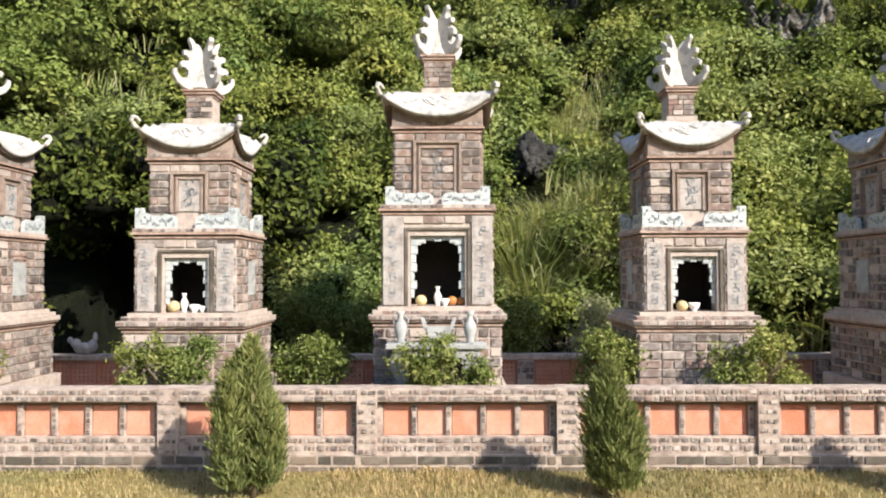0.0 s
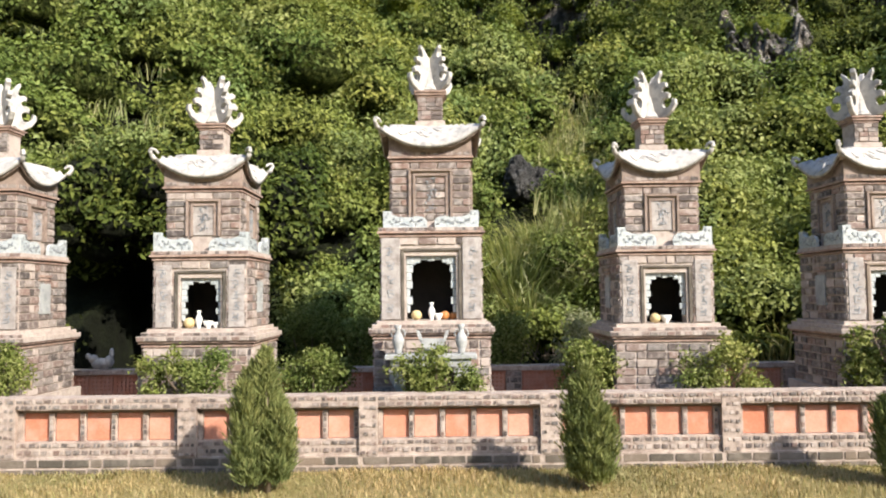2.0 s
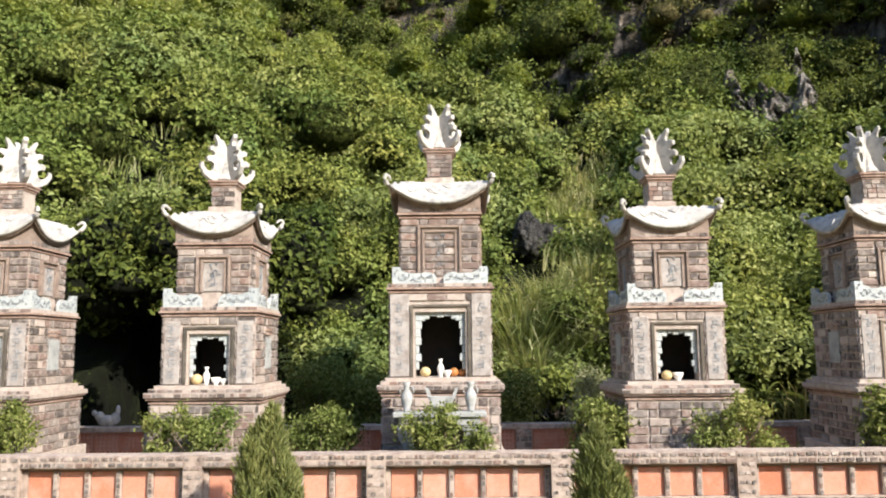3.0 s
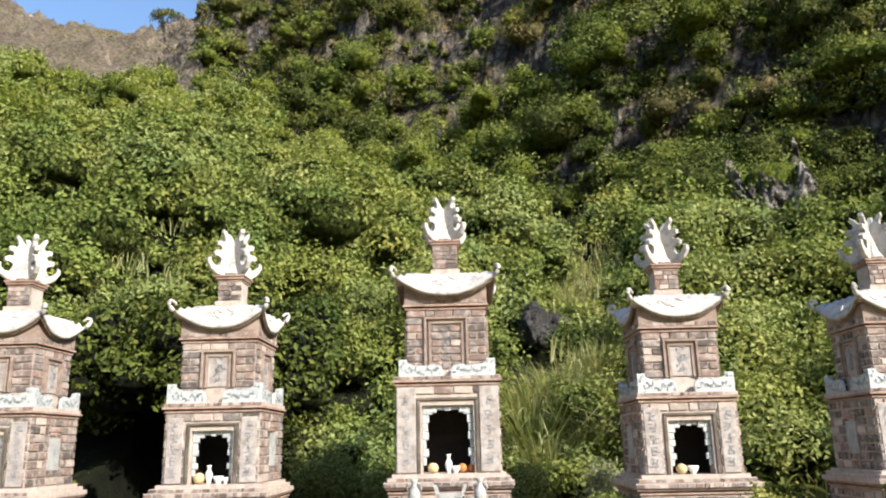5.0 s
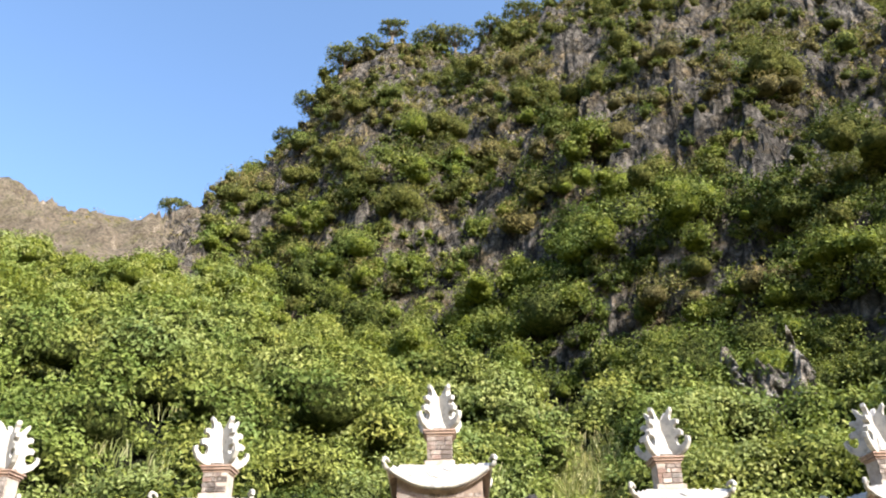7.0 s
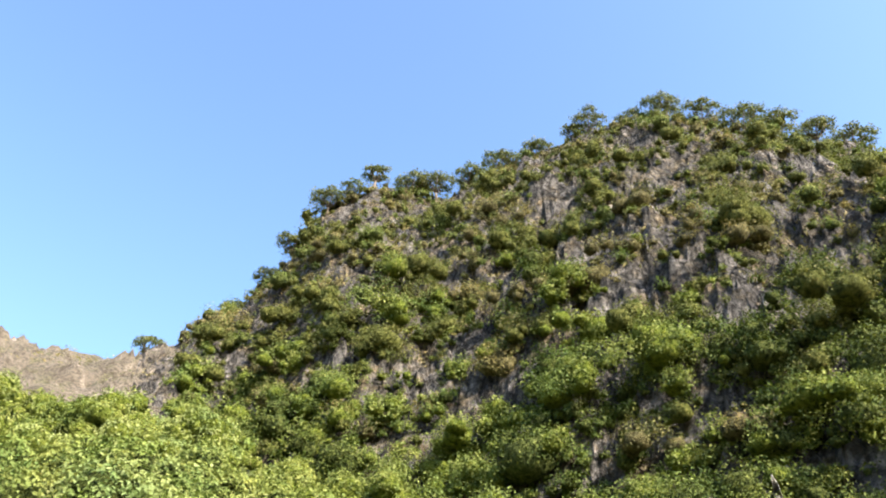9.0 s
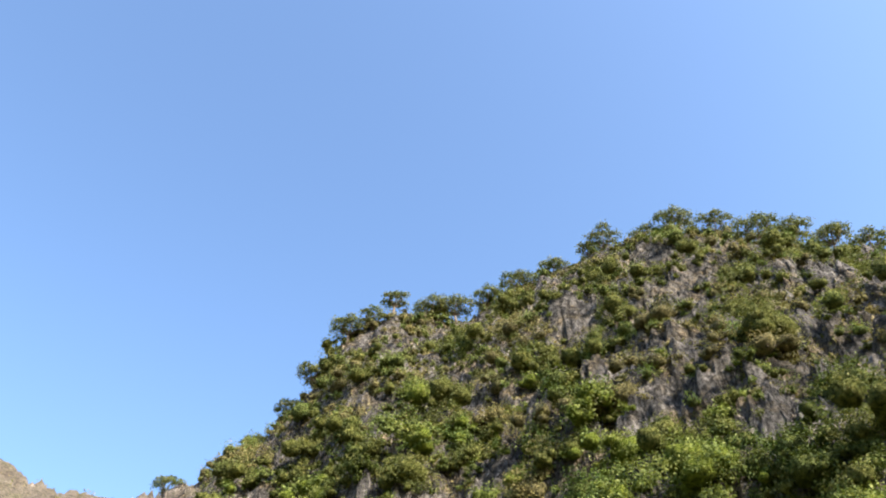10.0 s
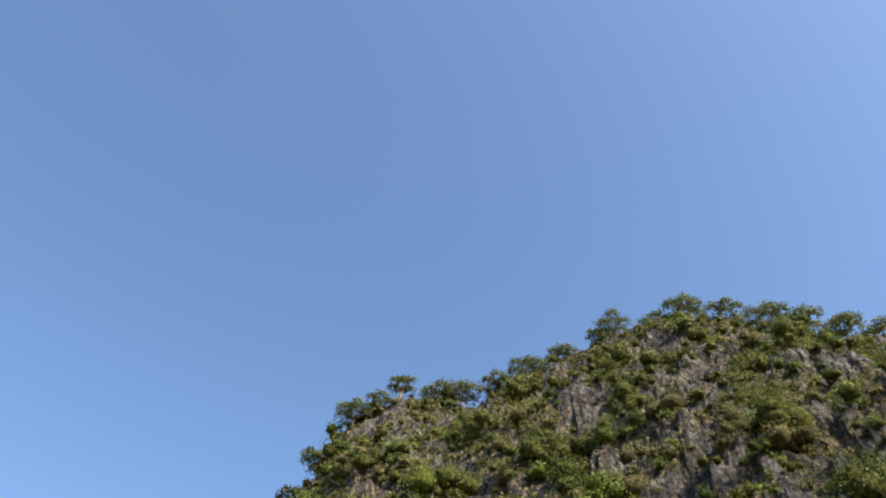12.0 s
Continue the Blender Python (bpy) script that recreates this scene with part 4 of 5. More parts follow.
AX, AY, AZ_TOP = -0.145, 7.82, 1.0
altar = thing("altar_table", pose(AX, AY, 0), "grey carved stone altar table before the tall tower", "table")
boxes("table_slab", [(-0.46, 0.46, -0.15, 0.15, AZ_TOP - 0.05, AZ_TOP)], GREY_STONE, altar, "", 0.008)
boxes("apron", [(-0.4, 0.4, -0.12, 0.12, AZ_TOP - 0.13, AZ_TOP - 0.05)], GREY_STONE, altar, "", 0.006)
for s in (-1, 1):
    bm = bmesh.new()
    slab(bm, [(s * x, z) for x, z in ((0.26, 0.25), (0.42, 0.25), (0.42, 0.32), (0.36, 0.42), (0.34, 0.62), (0.41, 0.76), (0.42, AZ_TOP - 0.13), (0.22, AZ_TOP - 0.13), (0.27, 0.7), (0.25, 0.45))], -0.11, 0.11)
    part("table_leg", bm, GREY_STONE, altar)
for x in (-0.33, 0.31):
    vase(pose(AX + x, AY, AZ_TOP, 0, 0, 0), 1.12, GREY_STONE, "grey stone vase with handles on the altar table")
cens = thing("incense_burner", pose(AX + 0.02, AY, AZ_TOP), "pale stone incense burner with upright ears on altar", "incense burner")
bm = bmesh.new()
slab(bm, [(-0.08, 0.035), (0.08, 0.035), (0.11, 0.08), (0.125, 0.15), (0.1, 0.15), (-0.1, 0.15), (-0.125, 0.15), (-0.11, 0.08)], -0.07, 0.07)
bmesh.ops.bevel(bm, geom=bm.edges[:], offset=0.01, segments=2, affect="EDGES")
part("bowl", bm, GREY_STONE, cens)
for s in (-1, 1):
    bm = bmesh.new()
    slab(bm, [(s * x, z) for x, z in ((0.1, 0.12), (0.128, 0.12), (0.15, 0.18), (0.165, 0.235), (0.135, 0.23), (0.115, 0.18))], -0.03, 0.03)
    part("ear", bm, GREY_STONE, cens)
    for y in (-0.045, 0.045):
        bm = bmesh.new()
        tube(bm, [(s * 0.075, y, 0.045), (s * 0.09, y, 0.02), (s * 0.08, y, 0.0)], [0.018, 0.013, 0.016], 8)
        part("foot", bm, GREY_STONE, cens)

lion = thing("stone_ornament", pose(-4.38, 9.86, 0.69), "small pale stone beast-shaped ornament on the back wall", "ornament")
bm = bmesh.new()
for c, r in (((0, 0, 0.07), (0.13, 0.07, 0.075)), ((-0.1, 0, 0.13), (0.06, 0.055, 0.06)), ((0.1, 0, 0.1), (0.06, 0.06, 0.08)), ((0.13, 0, 0.2), (0.03, 0.03, 0.07)), ((-0.17, 0, 0.17), (0.035, 0.03, 0.04))):
    bmesh.ops.create_icosphere(bm, subdivisions=2, radius=1, matrix=Matrix.Translation(c) @ Matrix.Diagonal((*r, 1)))
part("beast", bm, PLASTER, lion, smooth=True)


# ---- potted shrubs, junipers ----
def stem(name, parent, pts, radii, mat=None):
    bm = bmesh.new()
    tube(bm, pts, radii, 7)
    return part(name, bm, mat or BARK, parent, smooth=True)


def potted_shrub(x, y, z, width, height, count, label, mat=None, size=0.04, seed=0, pot=True):
    global rng
    rng = np.random.default_rng(50 + seed)
    t = thing("potted_shrub" if pot else "shrub", pose(x, y, z), label, "potted plant" if pot else "shrub", "potted shrubs on the terrace" if pot else "shrubs between the towers")
    base = 0.0
    if pot:
        bm = bmesh.new()
        lathe(bm, [(0.12, 0), (0.13, 0.02), (0.2, 0.2), (0.235, 0.21), (0.235, 0.25), (0.2, 0.25), (0.19, 0.215)], 22)
        part("pot", bm, GREY_STONE, t, "grey stone plant pot", smooth=False)
        base = 0.22
    for k in range(5):
        a = k * 1.26 + seed
        stem("branch", t, [(0, 0, base - 0.02), (0.05 * math.cos(a), 0.05 * math.sin(a), base + 0.12), (width * 0.3 * math.cos(a), 0.22 * math.sin(a), base + height * 0.5), (width * 0.4 * math.cos(a), 0.25 * math.sin(a), base + height * 0.75)], [0.018, 0.013, 0.008, 0.004])
    n = 22
    off = np.clip(rng.normal(size=n) * 0.22, -0.48, 0.48)
    c = np.stack([off * width, rng.uniform(-0.5, 0.5, n) * min(width, 0.6) * 0.7, base + height * (rng.uniform(0.35, 0.95, n) - 0.5 * np.abs(off))], 1)
    rad = rng.uniform(0.13, 0.3, n) * height
    p, nor = shell_points(c, rad, count / 3400, lambda q: size, 0.85, -0.8, 0.75, 0.7)
    p = p + rng.normal(size=p.shape) * 0.025
    crown = new("crown", leaves("crown", p, nor, size * 1.15, mat or POT_LEAF, 0.42, 0.2))
    crown.parent = t
    tagged(crown, kind="stuff")
    return t


potted_shrub(-0.11, 7.62, 0.3, 0.95, 0.54, 2600, "light green leafy potted shrub before the altar", seed=1)
potted_shrub(-2.62, 7.72, 0.3, 1.15, 0.56, 3200, "yellow-green leafy potted shrub by the wall", seed=2)
potted_shrub(-4.55, 7.72, 0.3, 0.95, 0.6, 3200, "leafy green potted shrub by the wall", seed=3)
potted_shrub(2.75, 7.72, 0.3, 0.8, 0.58, 2800, "leafy green potted shrub by the wall", seed=4)
potted_shrub(4.55, 7.72, 0.32, 1.15, 0.85, 3600, "large spreading potted shrub with rounded leaves", seed=5, size=0.05)
potted_shrub(-1.42, 8.5, 0.25, 0.6, 0.8, 2400, "rounded bright green shrub between two towers", seed=6, pot=False)
potted_shrub(1.55, 8.35, 0.25, 0.85, 0.85, 2800, "pale green shrub growing between two towers", seed=7, pot=False)
potted_shrub(-0.95, 10.35, 0.25, 0.65, 1.05, 2000, "bright green shrub behind the back wall", seed=10, pot=False)
potted_shrub(-1.75, 10.4, 0.25, 0.8, 1.2, 2200, "leafy green shrub behind the back wall", seed=11, pot=False)
potted_shrub(0.85, 10.3, 0.25, 0.7, 1.0, 2200, "bright green shrub behind the back wall", seed=8, pot=False)
potted_shrub(1.85, 10.35, 0.25, 0.7, 1.15, 1800, "dusty grey-green shrub behind the back wall", DUSTY_LEAF, seed=9, pot=False)


def juniper(x, y, width, height, label, seed):
    global rng
    rng = np.random.default_rng(80 + seed)
    t = thing("juniper", pose(x, y, -0.02), label, "juniper", "junipers on the lawn")
    stem("trunk", t, [(0, 0, 0), (0.015, 0, height * 0.3), (-0.01, 0.01, height * 0.75)], [0.028, 0.022, 0.008])
    n, lead = 25000, 10
    la, lr = rng.uniform(0, 2 * math.pi, lead), np.sqrt(rng.random(lead)) * width * 0.34
    lz1 = height * (1.0 - 0.42 * (lr / (width * 0.5)) ** 2) * rng.uniform(0.55, 1.0, lead)
    lz1[0], lr[0] = height, 0.02
    lz0 = rng.uniform(0.0, 0.12, lead) * height
    which = rng.integers(0, lead, n)
    f = rng.random(n) ** 0.85
    bulge = np.interp(f, [0, 0.12, 0.45, 0.8, 1.0], [0.7, 0.95, 1.05, 0.8, 0.1])
    a = rng.uniform(0, 2 * math.pi, n)
    lump = 1 + 0.34 * np.sin(4 * a + f * 21 + which) + 0.28 * np.sin(7 * a - f * 37 + which)
    rr = width * 0.21 * bulge * lump * (1 - 0.5 * rng.random(n) ** 2)
    out0 = lr[which] * (0.85 + 0.3 * f)
    p = np.stack([out0 * np.cos(la[which]) + rr * np.cos(a), out0 * np.sin(la[which]) + rr * np.sin(a), 0.04 + lz0[which] + f * (lz1 - lz0)[which]], 1)
    out = np.stack([np.cos(a), np.sin(a), np.zeros(n)], 1)
    nor = unit(out + 0.8 * rng.normal(size=(n, 3)))
    up = unit(out * 0.45 + np.array([0, 0, 1.0]) + 0.3 * rng.normal(size=(n, 3)))
    side = unit(np.cross(up, nor)) * 0.004
    s = (0.066 * rng.uniform(0.5, 1.5, n))[:, None]
    verts = np.stack([p - side * 0.6, p + side * 0.6, p + up * s * 0.55 + side * 1.3, p + up * s, p + up * s * 0.55 - side * 1.3], 1).reshape(-1, 3)
    i = np.arange(n)[:, None] * 5
    faces = np.concatenate([i + [0, 1, 2], i + [0, 2, 4], i + [4, 2, 3]], 0)
    crown = new("crown", mesh_from_arrays("crown", verts, faces, CYPRESS_LEAF))
    crown.parent = t
    tagged(crown, kind="stuff")


juniper(-1.48, 6.45, 0.53, 1.12, "clipped columnar green juniper on dry grass", 1)
juniper(1.14, 6.42, 0.5, 0.96, "dense dark green juniper on dry grass", 2)
juniper(3.85, 6.45, 0.5, 0.9, "columnar green juniper on dry grass", 3)


# ---- the vegetation of lawn and hill ----
rng = np.random.default_rng(11)
n = 62000
foot = np.stack([rng.uniform(-6.5, 6.5, n), 7.17 - 3.4 * rng.random(n) ** 1.3, np.full(n, -0.02)], 1)
grow = 1 + 0.5 * np.clip(fractal(foot[:, 0], foot[:, 1], 0.7, 1.0, 3), -1, 1)
ob = new("lawn_grass", blades("lawn_grass", foot, 0.055 * grow, 0.9, 0.007, DRY_GRASS))
tagged(ob, "dry yellow lawn grass along the wall", "grass", kind="stuff")


def on_hill(az, r):
    x, y = r * np.sin(np.radians(az)), r * np.cos(np.radians(az))
    return np.stack([x, y, hill_height(x, y)], 1)


# thick shrubs on the lower slope
n = 1120
az = rng.uniform(-45, 45, n)
r0, r1 = start_r(az) + 0.3, foot_r(az) - 2.0
r = r0 * (r1 / r0) ** rng.random(n)
c = on_hill(az, r)
rad = (0.17 + 0.042 * np.minimum(r, 19 + 0.12 * r)) * np.clip(rng.gamma(3.0, 0.36, n), 0.45, 2.0)
hollow = (c[:, 0] > -5.7) & (c[:, 0] < -2.5) & (c[:, 1] < 14.0)
reedy = (az > 2.6) & (az < 12.5) & (r < 27) & (rng.random(n) < np.where(az < 9.0, 0.6, 0.4))
rad = np.where((az > 1) & (az < 14) & (r < 27), rad * 0.62, rad)
bouldery = (np.abs(az - 5.6) < 2.0) & (r > 14.5) & (r < 18.8)
c[:, 2] += 0.45 * rad * rng.uniform(0.2, 1.3, n)
outcrop = (az > 20.4) & (az < 25.6) & (r > 21.0)
keep = ~(hollow | reedy | bouldery | outcrop)
c, rad, rk = c[keep], rad[keep], r[keep]
n = 620
az2 = rng.uniform(-50, 4, n)
r2 = foot_r(az2) * rng.uniform(0.44, 0.97, n)
far = on_hill(az2, r2)
c, rad, rk = np.concatenate([c, far]), np.concatenate([rad, rng.uniform(0.6, 1.4, n)]), np.concatenate([rk, r2])
n = 230
az3 = rng.uniform(2.5, 13.0, n)
r3 = 11.6 * (27 / 11.6) ** rng.random(n)
low = on_hill(az3, r3) + [0, 0, 0.05]
low, r3 = low[~((np.abs(az3 - 5.6) < 2.2) & (r3 > 14.5) & (r3 < 18.8))], r3[~((np.abs(az3 - 5.6) < 2.2) & (r3 > 14.5) & (r3 < 18.8))]
c, rad, rk = np.concatenate([c, low]), np.concatenate([rad, rng.uniform(0.16, 0.45, len(low))]), np.concatenate([rk, r3])
# rounded shrubs just behind the back wall
row = [(-1.7, 10.6, 0.75, 0.5), (-1.1, 10.8, 0.9, 0.62), (0.75, 10.7, 0.7, 0.5), (1.3, 10.9, 1.0, 0.55), (3.3, 10.8, 0.9, 0.6), (3.9, 11.0, 1.2, 0.7), (5.8, 10.9, 1.0, 0.6)]
c = np.concatenate([c, [q[:3] for q in row]])
rad = np.concatenate([rad, [q[3] for q in row]])
rk = np.concatenate([rk, [11.0] * len(row)])
species = rng.random(len(c)) + 0.35 * fractal(c[:, 0], c[:, 1], 4.0, 6.0, 3)
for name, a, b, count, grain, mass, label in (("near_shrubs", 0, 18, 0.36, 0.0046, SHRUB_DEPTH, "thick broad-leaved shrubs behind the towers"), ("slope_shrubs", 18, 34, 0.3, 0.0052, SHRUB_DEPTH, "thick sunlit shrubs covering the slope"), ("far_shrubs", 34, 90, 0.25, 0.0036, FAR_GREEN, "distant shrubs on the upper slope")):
    for tint, mat, lo, hi in (("dark green", WOOD_LEAF, -9, 0.3), ("light green", LEAF, 0.3, 0.75), ("pale yellow-green", PALE_LEAF, 0.75, 9)):
        s = (rk >= a) & (rk < b) & (species >= lo) & (species < hi)
        cc, cr = clumps(c[s], rad[s])
        cr = cr * rng.uniform(0.7, 1.1, len(cr))
        p, nor = shell_points(cc, cr, count, lambda q: 0.025 + grain * np.hypot(q[:, 0], q[:, 1]), 0.85, -0.4, 0.42, 0.55)
        p = p + rng.normal(size=p.shape) * 0.07
        tagged(new("shrub_depths", cores("shrub_depths", cc, cr, mass, 0.85, 0.8 if a == 34 else 0.64)), "lumpy inside of the shrubs, shade put into its colour", "shrubs", kind="stuff")
        dist = np.hypot(p[:, 0], p[:, 1])
        ob = new(name, leaves(name, p, nor, (0.025 + grain * dist) * 1.12, mat, 0.5, 0.25))
        tagged(ob, label + ", " + tint, "shrubs", kind="stuff")

# dark leaves round the shaded hollow, with extra clumps added to block the sun
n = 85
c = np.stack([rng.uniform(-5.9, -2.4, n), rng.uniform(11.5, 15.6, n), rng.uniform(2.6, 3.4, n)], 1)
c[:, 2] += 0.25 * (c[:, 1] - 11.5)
# clumps mostly hidden behind a tower, added to keep sun out
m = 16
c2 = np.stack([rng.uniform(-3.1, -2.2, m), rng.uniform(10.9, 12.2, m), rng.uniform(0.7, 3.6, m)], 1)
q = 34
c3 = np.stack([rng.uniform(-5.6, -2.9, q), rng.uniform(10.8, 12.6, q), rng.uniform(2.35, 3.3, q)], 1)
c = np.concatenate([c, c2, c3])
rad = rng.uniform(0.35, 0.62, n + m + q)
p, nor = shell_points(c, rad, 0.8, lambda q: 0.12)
tagged(new("shrub_depths", cores("shrub_depths", c, rad, UNDERGROWTH, 0.85, 0.85)), "lumpy inside of the shrubs, shade put into its colour", "shrubs", kind="stuff")
tagged(new("hanging_shrubs", leaves("hanging_shrubs", p, nor, 0.115, DARK_LEAF, 0.5, 0.3)), "dark leafy branches over a shaded hollow, some added to block sun", "shrubs", kind="stuff")

# bushes and small trees on the limestone
n = 5400
az = rng.uniform(-20, 47, n)
f = rng.random(n)
rf, rc = foot_r(az), crest_r(az)
r = rf + (rc - rf) * f
c = on_hill(az, r)
dense = 0.9 * fractal(c[:, 0], c[:, 2], 6, 3.0, 3) + 1.1 * np.clip(1 - f / 0.35, 0, 1) + 0.5 * (f > 0.94)
keep = (dense + 0.5 * rng.normal(size=n) > 0.05) & ~((az > 20.9) & (az < 25.3) & (f < 0.09))
c, f, az, r = c[keep], f[keep], az[keep], r[keep]
rad = np.clip(rng.gamma(1.2, 0.46, len(c)), 0.2, 2.1) * (1.35 - 0.4 * f)
c[:, 2] += rad * 0.4
# a patchwork of kinds: bushes coloured dark for shade and light woods at the foot, olive, green and dry scrub higher up
kind = rng.random(len(c)) + 0.5 * fractal(c[:, 0], c[:, 2], 9, 8.0, 3)
low = f + 0.12 * rng.normal(size=len(f)) < 0.24
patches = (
    ("cliff_foot_shade_bushes", low & (kind < 0.12 + 0.5 * (az > 15.5)), DARK_LEAF, FAR_DARK, "dense cliff-foot bushes, coloured dark green for the shade there"),
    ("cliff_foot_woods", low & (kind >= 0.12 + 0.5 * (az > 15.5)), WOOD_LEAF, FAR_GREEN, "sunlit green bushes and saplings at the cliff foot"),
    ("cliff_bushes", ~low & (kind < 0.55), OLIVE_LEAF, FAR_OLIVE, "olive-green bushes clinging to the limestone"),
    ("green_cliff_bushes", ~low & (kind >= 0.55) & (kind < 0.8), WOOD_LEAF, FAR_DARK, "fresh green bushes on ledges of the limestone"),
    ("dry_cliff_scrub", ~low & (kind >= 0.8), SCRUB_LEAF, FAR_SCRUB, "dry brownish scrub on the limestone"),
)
for name, s, mat, mass, label in patches:
    cc, cr = clumps(c[s], rad[s] * 1.12, 6)
    cr = cr * rng.uniform(0.5, 1.0, len(cr))
    foot = name.startswith("cliff_foot")
    p, nor = shell_points(cc, cr, 0.17 if foot else 0.13, lambda q: 0.03 + (0.0028 if foot else 0.0022) * np.linalg.norm(q, axis=1), 0.8, -0.5, 0.45, 0.6)
    p = p + rng.normal(size=p.shape) * (0.09 if foot else 0.13)
    tagged(new("shrub_depths", cores("shrub_depths", cc[::2], cr[::2], mass, 0.8, 0.78)), "lumpy inside of the bushes, shade put into its colour", "bushes", kind="stuff")
    dist = np.linalg.norm(p, axis=1)
    tagged(new(name, leaves(name, p, nor, 0.035 + (0.0032 if foot else 0.0025) * dist, mat, 0.55, 0.25)), label, "bushes", kind="stuff")

# dry tufts between the rocks
n = 26000
az = rng.uniform(-34, 60, n)
rf, rc = foot_r(az), crest_r(az)
p = on_hill(az, rf + (rc - rf) * (0.25 + 0.78 * rng.random(n)))
keep = fractal(p[:, 0], p[:, 2], 5, 6.0, 3) > 0.1
p = p[keep]
nor = unit(np.array([0.3, -0.6, 0.8]) + 0.6 * rng.normal(size=p.shape))
tagged(new("dry_tufts", leaves("dry_tufts", p + [0, 0, 0.12], nor, 0.42, foliage("dry_tuft", [(0.0, (0.11, 0.12, 0.04)), (0.5, (0.22, 0.185, 0.08)), (1.0, (0.32, 0.26, 0.14))], 0.2), 0.4, 0.2)), "dry yellow tufts among the rocks", "grass", kind="stuff")


# tall grass and reeds beside the tall tower
def reed_clump(az_, r_, height, count, lean, label):
    x, y = r_ * math.sin(radians(az_)), r_ * math.cos(radians(az_))
    t = thing("reed_clump", pose(x, y, float(hill_height(x, y))), label, "reeds", "reed clumps on the slope")
    count = int(count * 0.6)
    foot = rng.normal(size=(count, 3)) * [0.12, 0.12, 0.0]
    ob = new("foliage", blades("foliage", foot, height * 1.2, lean * 1.5, 0.026, REED))
    ob.parent = t
    tagged(ob, kind="stuff")


for a_, r_, h_, n_, l_ in ((5.6, 13.2, 1.2, 420, 0.95), (7.4, 13.6, 1.3, 420, 0.9), (4.9, 13.8, 0.8, 300, 1.1), (7.0, 14.4, 0.9, 400, 1.0), (8.6, 14.2, 1.1, 380, 0.9), (9.8, 15.0, 1.1, 380, 0.7), (6.0, 12.0, 0.9, 340, 1.1), (5.2, 12.6, 1.3, 420, 1.2), (8.2, 12.8, 0.9, 300, 1.1), (10.2, 13.0, 0.9, 300, 1.0), (8.2, 20.5, 1.2, 350, 0.6), (8.5, 19.0, 1.2, 350, 0.6), (11.5, 17.0, 1.1, 350, 0.6), (23.0, 11.9, 0.7, 90, 0.9)):
    reed_clump(a_, r_, h_, n_, l_, "clump of tall arching pale green reeds" if r_ < 14 else "clump of tall yellowish grass on the slope")
n = 26000
az = rng.normal(7.6, 2.9, n)
r = 11.5 * (28 / 11.5) ** rng.random(n)
p = on_hill(az, r)
patchy = fractal(p[:, 0], p[:, 1], 1.1, 5.0, 3) > 0.15
p = p[patchy & ~((az > 3.2) & (az < 7.8) & (r > 14.2) & (r < 18.4))]
tagged(new("slope_grass", blades("slope_grass", p, 0.42, 0.75, 0.016, REED)), "tall pale grass on the open slope", "grass", kind="stuff")
n = 30000
az = rng.uniform(-48, 48, n)
r = 16 * (foot_r(az) / 16) ** rng.random(n)
p = on_hill(az, r)
p = p[fractal(p[:, 0], p[:, 1], 3.0, 9.0, 3) > 0.25] + [0, 0, 0.35]
tagged(new("upper_slope_grass", blades("upper_slope_grass", p, 0.75, 0.8, 0.035, REED)), "wispy tall grass among the shrubs of the slope", "grass", kind="stuff")

# dead twigs tangled between the shrubs
brush = thing("dead_brush", pose(1.72, 11.3, float(hill_height(1.72, 11.3))), "tangle of dead brown twigs on the slope", "dead brush")
for k in range(26):
    a, b = rng.uniform(0, 6.28), rng.uniform(0.15, 0.6)
    x, y, L = rng.uniform(-0.5, 0.5), rng.uniform(-0.25, 0.1), rng.uniform(0.4, 0.9)
    bm = bmesh.new()
    tube(bm, [(x, y, 0.0), (x + L * 0.4 * math.cos(a), y + 0.1 * math.sin(a), L * b), (x + L * math.cos(a), y - 0.2, L * b * rng.uniform(0.6, 1.5))], [0.012, 0.009, 0.004], 5)
    part("twig", bm, TWIG, brush)


def strap_plant(x, y, z, label):
    t = thing("strap_leaved_plant", pose(x, y, z), label, "plant")
    stem("stalk", t, [(0, 0, 0), (0.03, 0, 0.35), (0, 0.02, 0.7)], [0.03, 0.025, 0.02])
    for k in range(34):
        a, up = k * 2.4, rng.uniform(0.25, 1.1)
        L = rng.uniform(0.4, 0.62)
        bm = bmesh.new()
        ca, sa = math.cos(a), math.sin(a)
        rows = []
        for i in range(5):
            f_ = i / 4
            d_, h_ = L * f_ * math.cos(up), 0.62 + 0.08 * (k % 3) * 0.5 + L * (f_ * math.sin(up) - 0.55 * f_ * f_)
            w_ = 0.022 * math.sin(math.pi * (0.15 + 0.82 * f_))
            rows.append([bm.verts.new((d_ * ca - s_ * w_ * sa, d_ * sa + s_ * w_ * ca, h_ + (0.008 if s_ == 0 else 0.016))) for s_ in (-1, 0, 1)])
        for p_, q_ in zip(rows, rows[1:]):
            for j in range(2):
                bm.faces.new((p_[j], p_[j + 1], q_[j + 1], q_[j]))
        part("strap_leaf", bm, POT_LEAF, t)
    return t


strap_plant(4.05, 10.25, 0.25, "green plant with long arching strap leaves behind the wall")
strap_plant(3.6, 10.4, 0.25, "green plant with long arching strap leaves behind the wall")


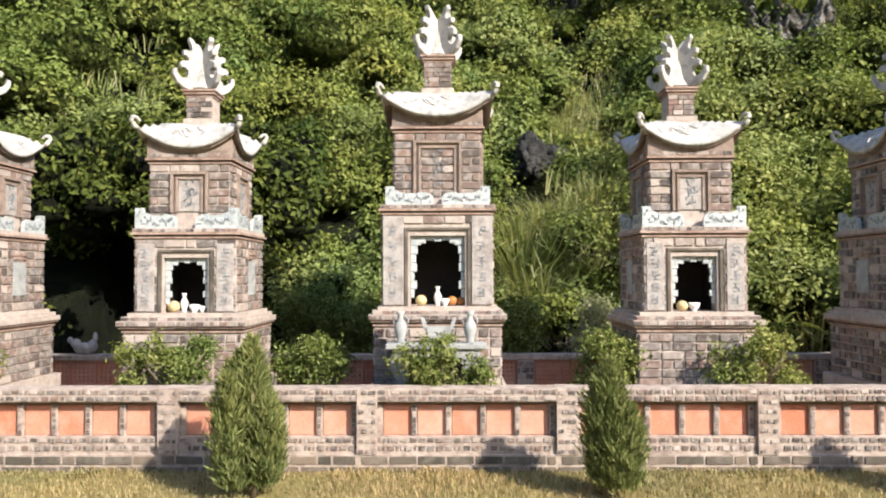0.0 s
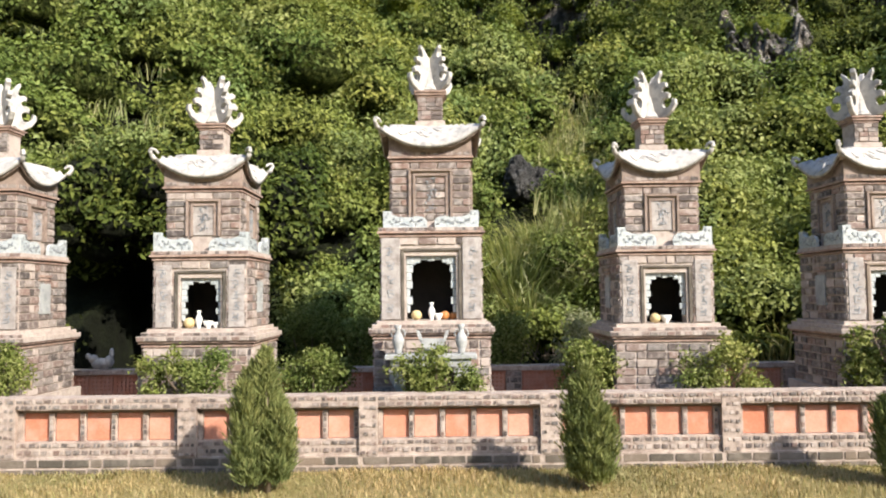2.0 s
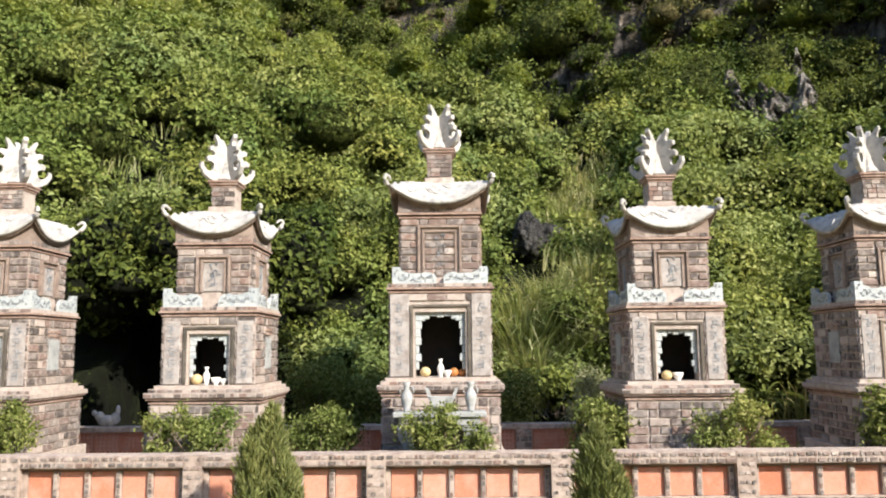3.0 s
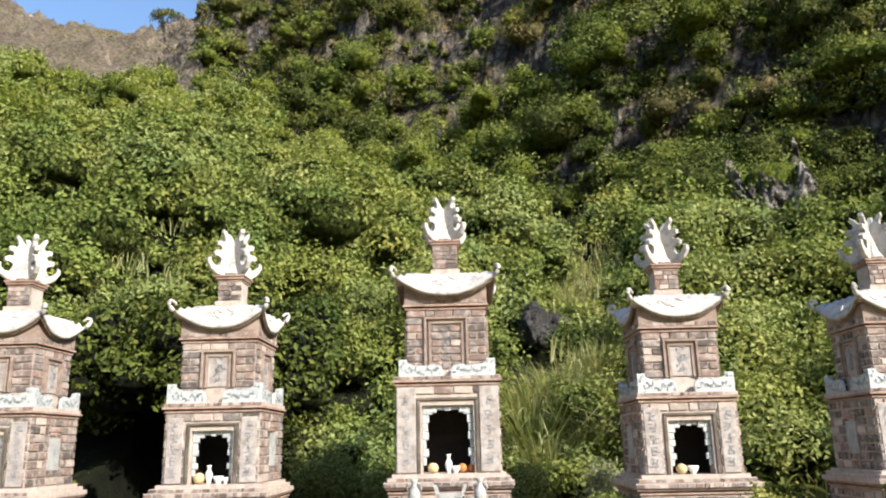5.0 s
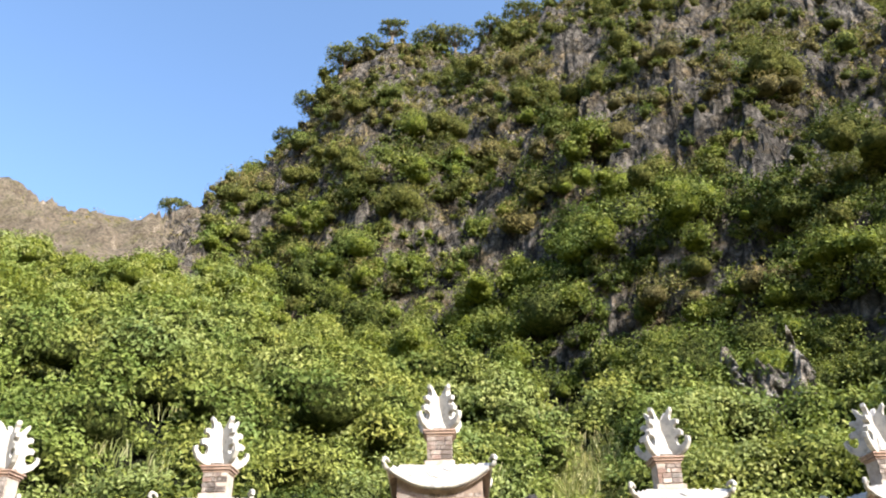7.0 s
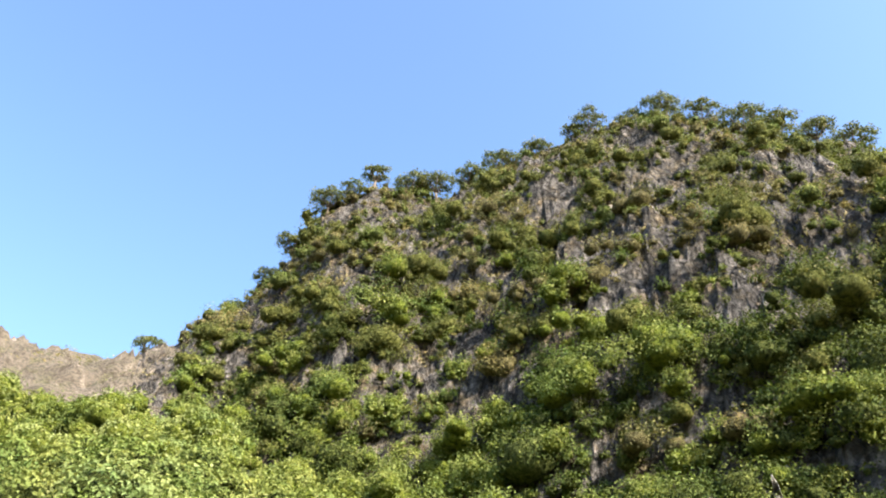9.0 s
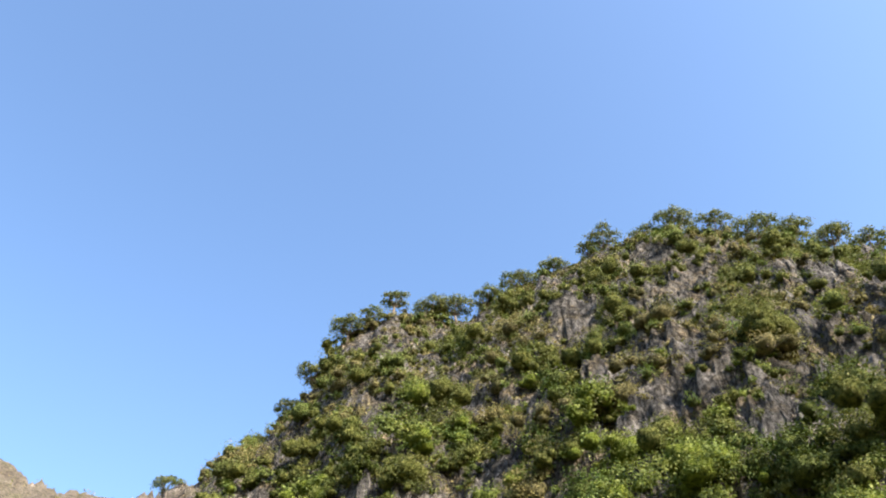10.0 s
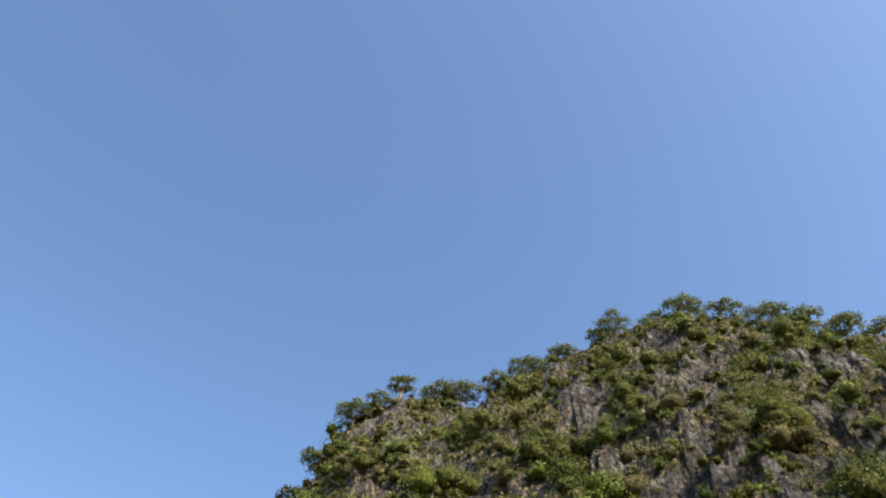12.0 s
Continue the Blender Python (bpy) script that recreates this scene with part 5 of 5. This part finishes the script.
# rocks
def rock(name, x, y, z, size, mat, label, seed, cuts=4, rough=0.3):
    bm = bmesh.new()
    bmesh.ops.create_icosphere(bm, subdivisions=cuts, radius=1)
    for v in bm.verts:
        q = v.co * 1.7 + Vector((seed, seed * 2.0, 0))
        k = 1 + rough * noise.noise(q) + rough * 0.6 * noise.noise(q * 2.3) + rough * 0.35 * abs(noise.noise(q * 5.1))
        v.co = Vector((v.co.x * size[0], v.co.y * size[1], v.co.z * size[2])) * k
    t = part(name, bm, mat)
    t.matrix_basis = pose(x, y, z)
    return tagged(t, label, "rock")


rock("boulder", 1.7, 17.2, float(hill_height(1.76, 17.9)) + 0.25, (0.34, 0.42, 0.5), BOULDER, "dark grey weathered boulder among reeds", 2.0)
rock("boulder", 2.12, 17.4, float(hill_height(2.2, 18.1)) + 0.15, (0.4, 0.42, 0.36), BOULDER, "dark grey boulder half hidden in grass", 4.0)
def rock_wall(x, y, z, turn, width, height, depth, label, seed):
    """A bare fluted face with overhangs, set into the foot of the hill."""
    bm = bmesh.new()
    nx, nz = 44, 56
    grid = []
    for j in range(nz + 1):
        line = []
        for i in range(nx + 1):
            u, v = i / nx * 2 - 1, j / nz
            q = Vector((u * width * 0.5, seed, v * height))
            out = 0.8 * noise.noise(Vector((q.x * 0.9, seed, q.z * 0.4))) + 0.5 * abs(noise.noise(Vector((q.x * 2.2, seed + 4, q.z * 0.7)))) + 0.22 * noise.cell(Vector((q.x * 1.7 + noise.noise(q), seed, q.z * 1.3 + noise.noise(q * 1.4)))) + 0.25 * noise.noise(q * 3.1)
            edge = max(abs(u), abs(2 * v - 1)) ** 5
            rise = 0.78 + 0.5 * noise.noise(Vector((u * 1.9, seed, 0.3))) + 0.12 * noise.noise(Vector((u * 6.0, seed, 2.0)))
            line.append(bm.verts.new((q.x * (1 + 0.35 * noise.noise(Vector((seed, v * 2.6, u)))), -out + depth * 0.6 * edge + 0.25 * math.sin(v * 9), q.z * rise)))
        grid.append(line)
    for j in range(nz):
        for i in range(nx):
            bm.faces.new((grid[j][i], grid[j][i + 1], grid[j + 1][i + 1], grid[j + 1][i]))
    back = [bm.verts.new(p) for p in ((-width / 2, depth, 0), (width / 2, depth, 0), (width / 2, depth, height * 0.6), (-width / 2, depth, height * 0.6))]
    bm.faces.new(back)
    for edge, a, b in ((grid[0], 0, 1), (grid[-1], 3, 2), ([g[0] for g in grid], 0, 3), ([g[-1] for g in grid], 1, 2)):
        bm.faces.new([*edge, back[b], back[a]])
    t = part("rock_face", bm, PALE_ROCK)
    t.matrix_basis = pose(x, y, z, 0, 0, turn)
    return tagged(t, label, "rock")


for az_, el_, r_, w_, h_, sd in ((23.2, 11.6, 28.7, 2.7, 5.2, 2.0), (21.3, 11.8, 29.6, 1.3, 3.0, 5.0), (14.6, 13.0, 32.6, 0.9, 2.8, 8.0)):
    rock_wall(r_ * math.sin(radians(az_)), r_ * math.cos(radians(az_)), EYE + r_ * math.tan(radians(el_)), -az_ * 0.8, w_, h_, 1.6, "pale streaked limestone face at the foot of the cliff", sd)


# trees along the skyline
def hill_tree(az_, height, spread, label, mat=None, seed=0, r_off=0.0):
    global rng
    rng = np.random.default_rng(200 + seed)
    r_ = float(crest_r(az_)) + r_off
    x, y = r_ * math.sin(radians(az_)), r_ * math.cos(radians(az_))
    t = thing("hill_tree", pose(x, y, float(hill_height(x, y)) - 0.3), label, "tree", "trees on the skyline")
    lean = rng.uniform(-0.2, 0.2)
    height, spread = height * 0.87, spread * 0.85
    stem("trunk", t, [(0, 0, 0), (lean, 0, height * 0.3), (lean * 2, 0, height * 0.62)], [0.22, 0.16, 0.09])
    tips = []
    for k in range(6):
        a = k * 1.05 + seed
        tip = (lean * 2 + spread * 0.33 * math.cos(a), spread * 0.33 * math.sin(a), height * rng.uniform(0.62, 0.85))
        tips.append(tip)
        stem("limb", t, [(lean * 1.4, 0, height * 0.42), ((lean * 1.4 + tip[0]) / 2, tip[1] / 2, (height * 0.42 + tip[2]) / 2 + 0.1), tip], [0.1, 0.07, 0.03])
    c = np.array(tips + [(lean * 2, 0, height * 0.85)])
    p, nor = shell_points(c, rng.uniform(0.2, 0.3, len(c)) * spread, 0.7, lambda q: 0.26, 0.62, -0.8, 0.6, 0.6)
    crown = new("crown", leaves("crown", p, nor, 0.26, mat or OLIVE_LEAF, 0.6, 0.25))
    crown.parent = t
    tagged(crown, kind="stuff")


for i, (a_, h_, s_) in enumerate(((-22.6, 5.4, 5.2), (-14.2, 3.5, 4.5), (-12.2, 4.0, 5), (-9.6, 4.2, 5.5), (-7.2, 3.2, 4.5), (-5.2, 4.4, 4.2), (-1.5, 3.2, 5), (1.2, 4.2, 5.5), (4.2, 3.6, 5.5), (8.0, 3.8, 6.0), (11.5, 3.4, 5.0), (15.6, 3.2, 3.6), (17.3, 6.2, 5.4),
                                   (21.5, 3.5, 5), (24.8, 4.8, 6.5), (28.0, 4.2, 5.5), (31.2, 5.2, 7.0), (33.6, 4.4, 5.5), (36.4, 4.8, 5.2), (38.8, 4.0, 5.5), (-16.8, 3.0, 4.4))):
    hill_tree(a_, h_, s_, "small umbrella-shaped tree on the bare saddle" if i == 0 else "small spreading tree on the rocky skyline", None, i, -2.5 if i == 0 else -1.5)
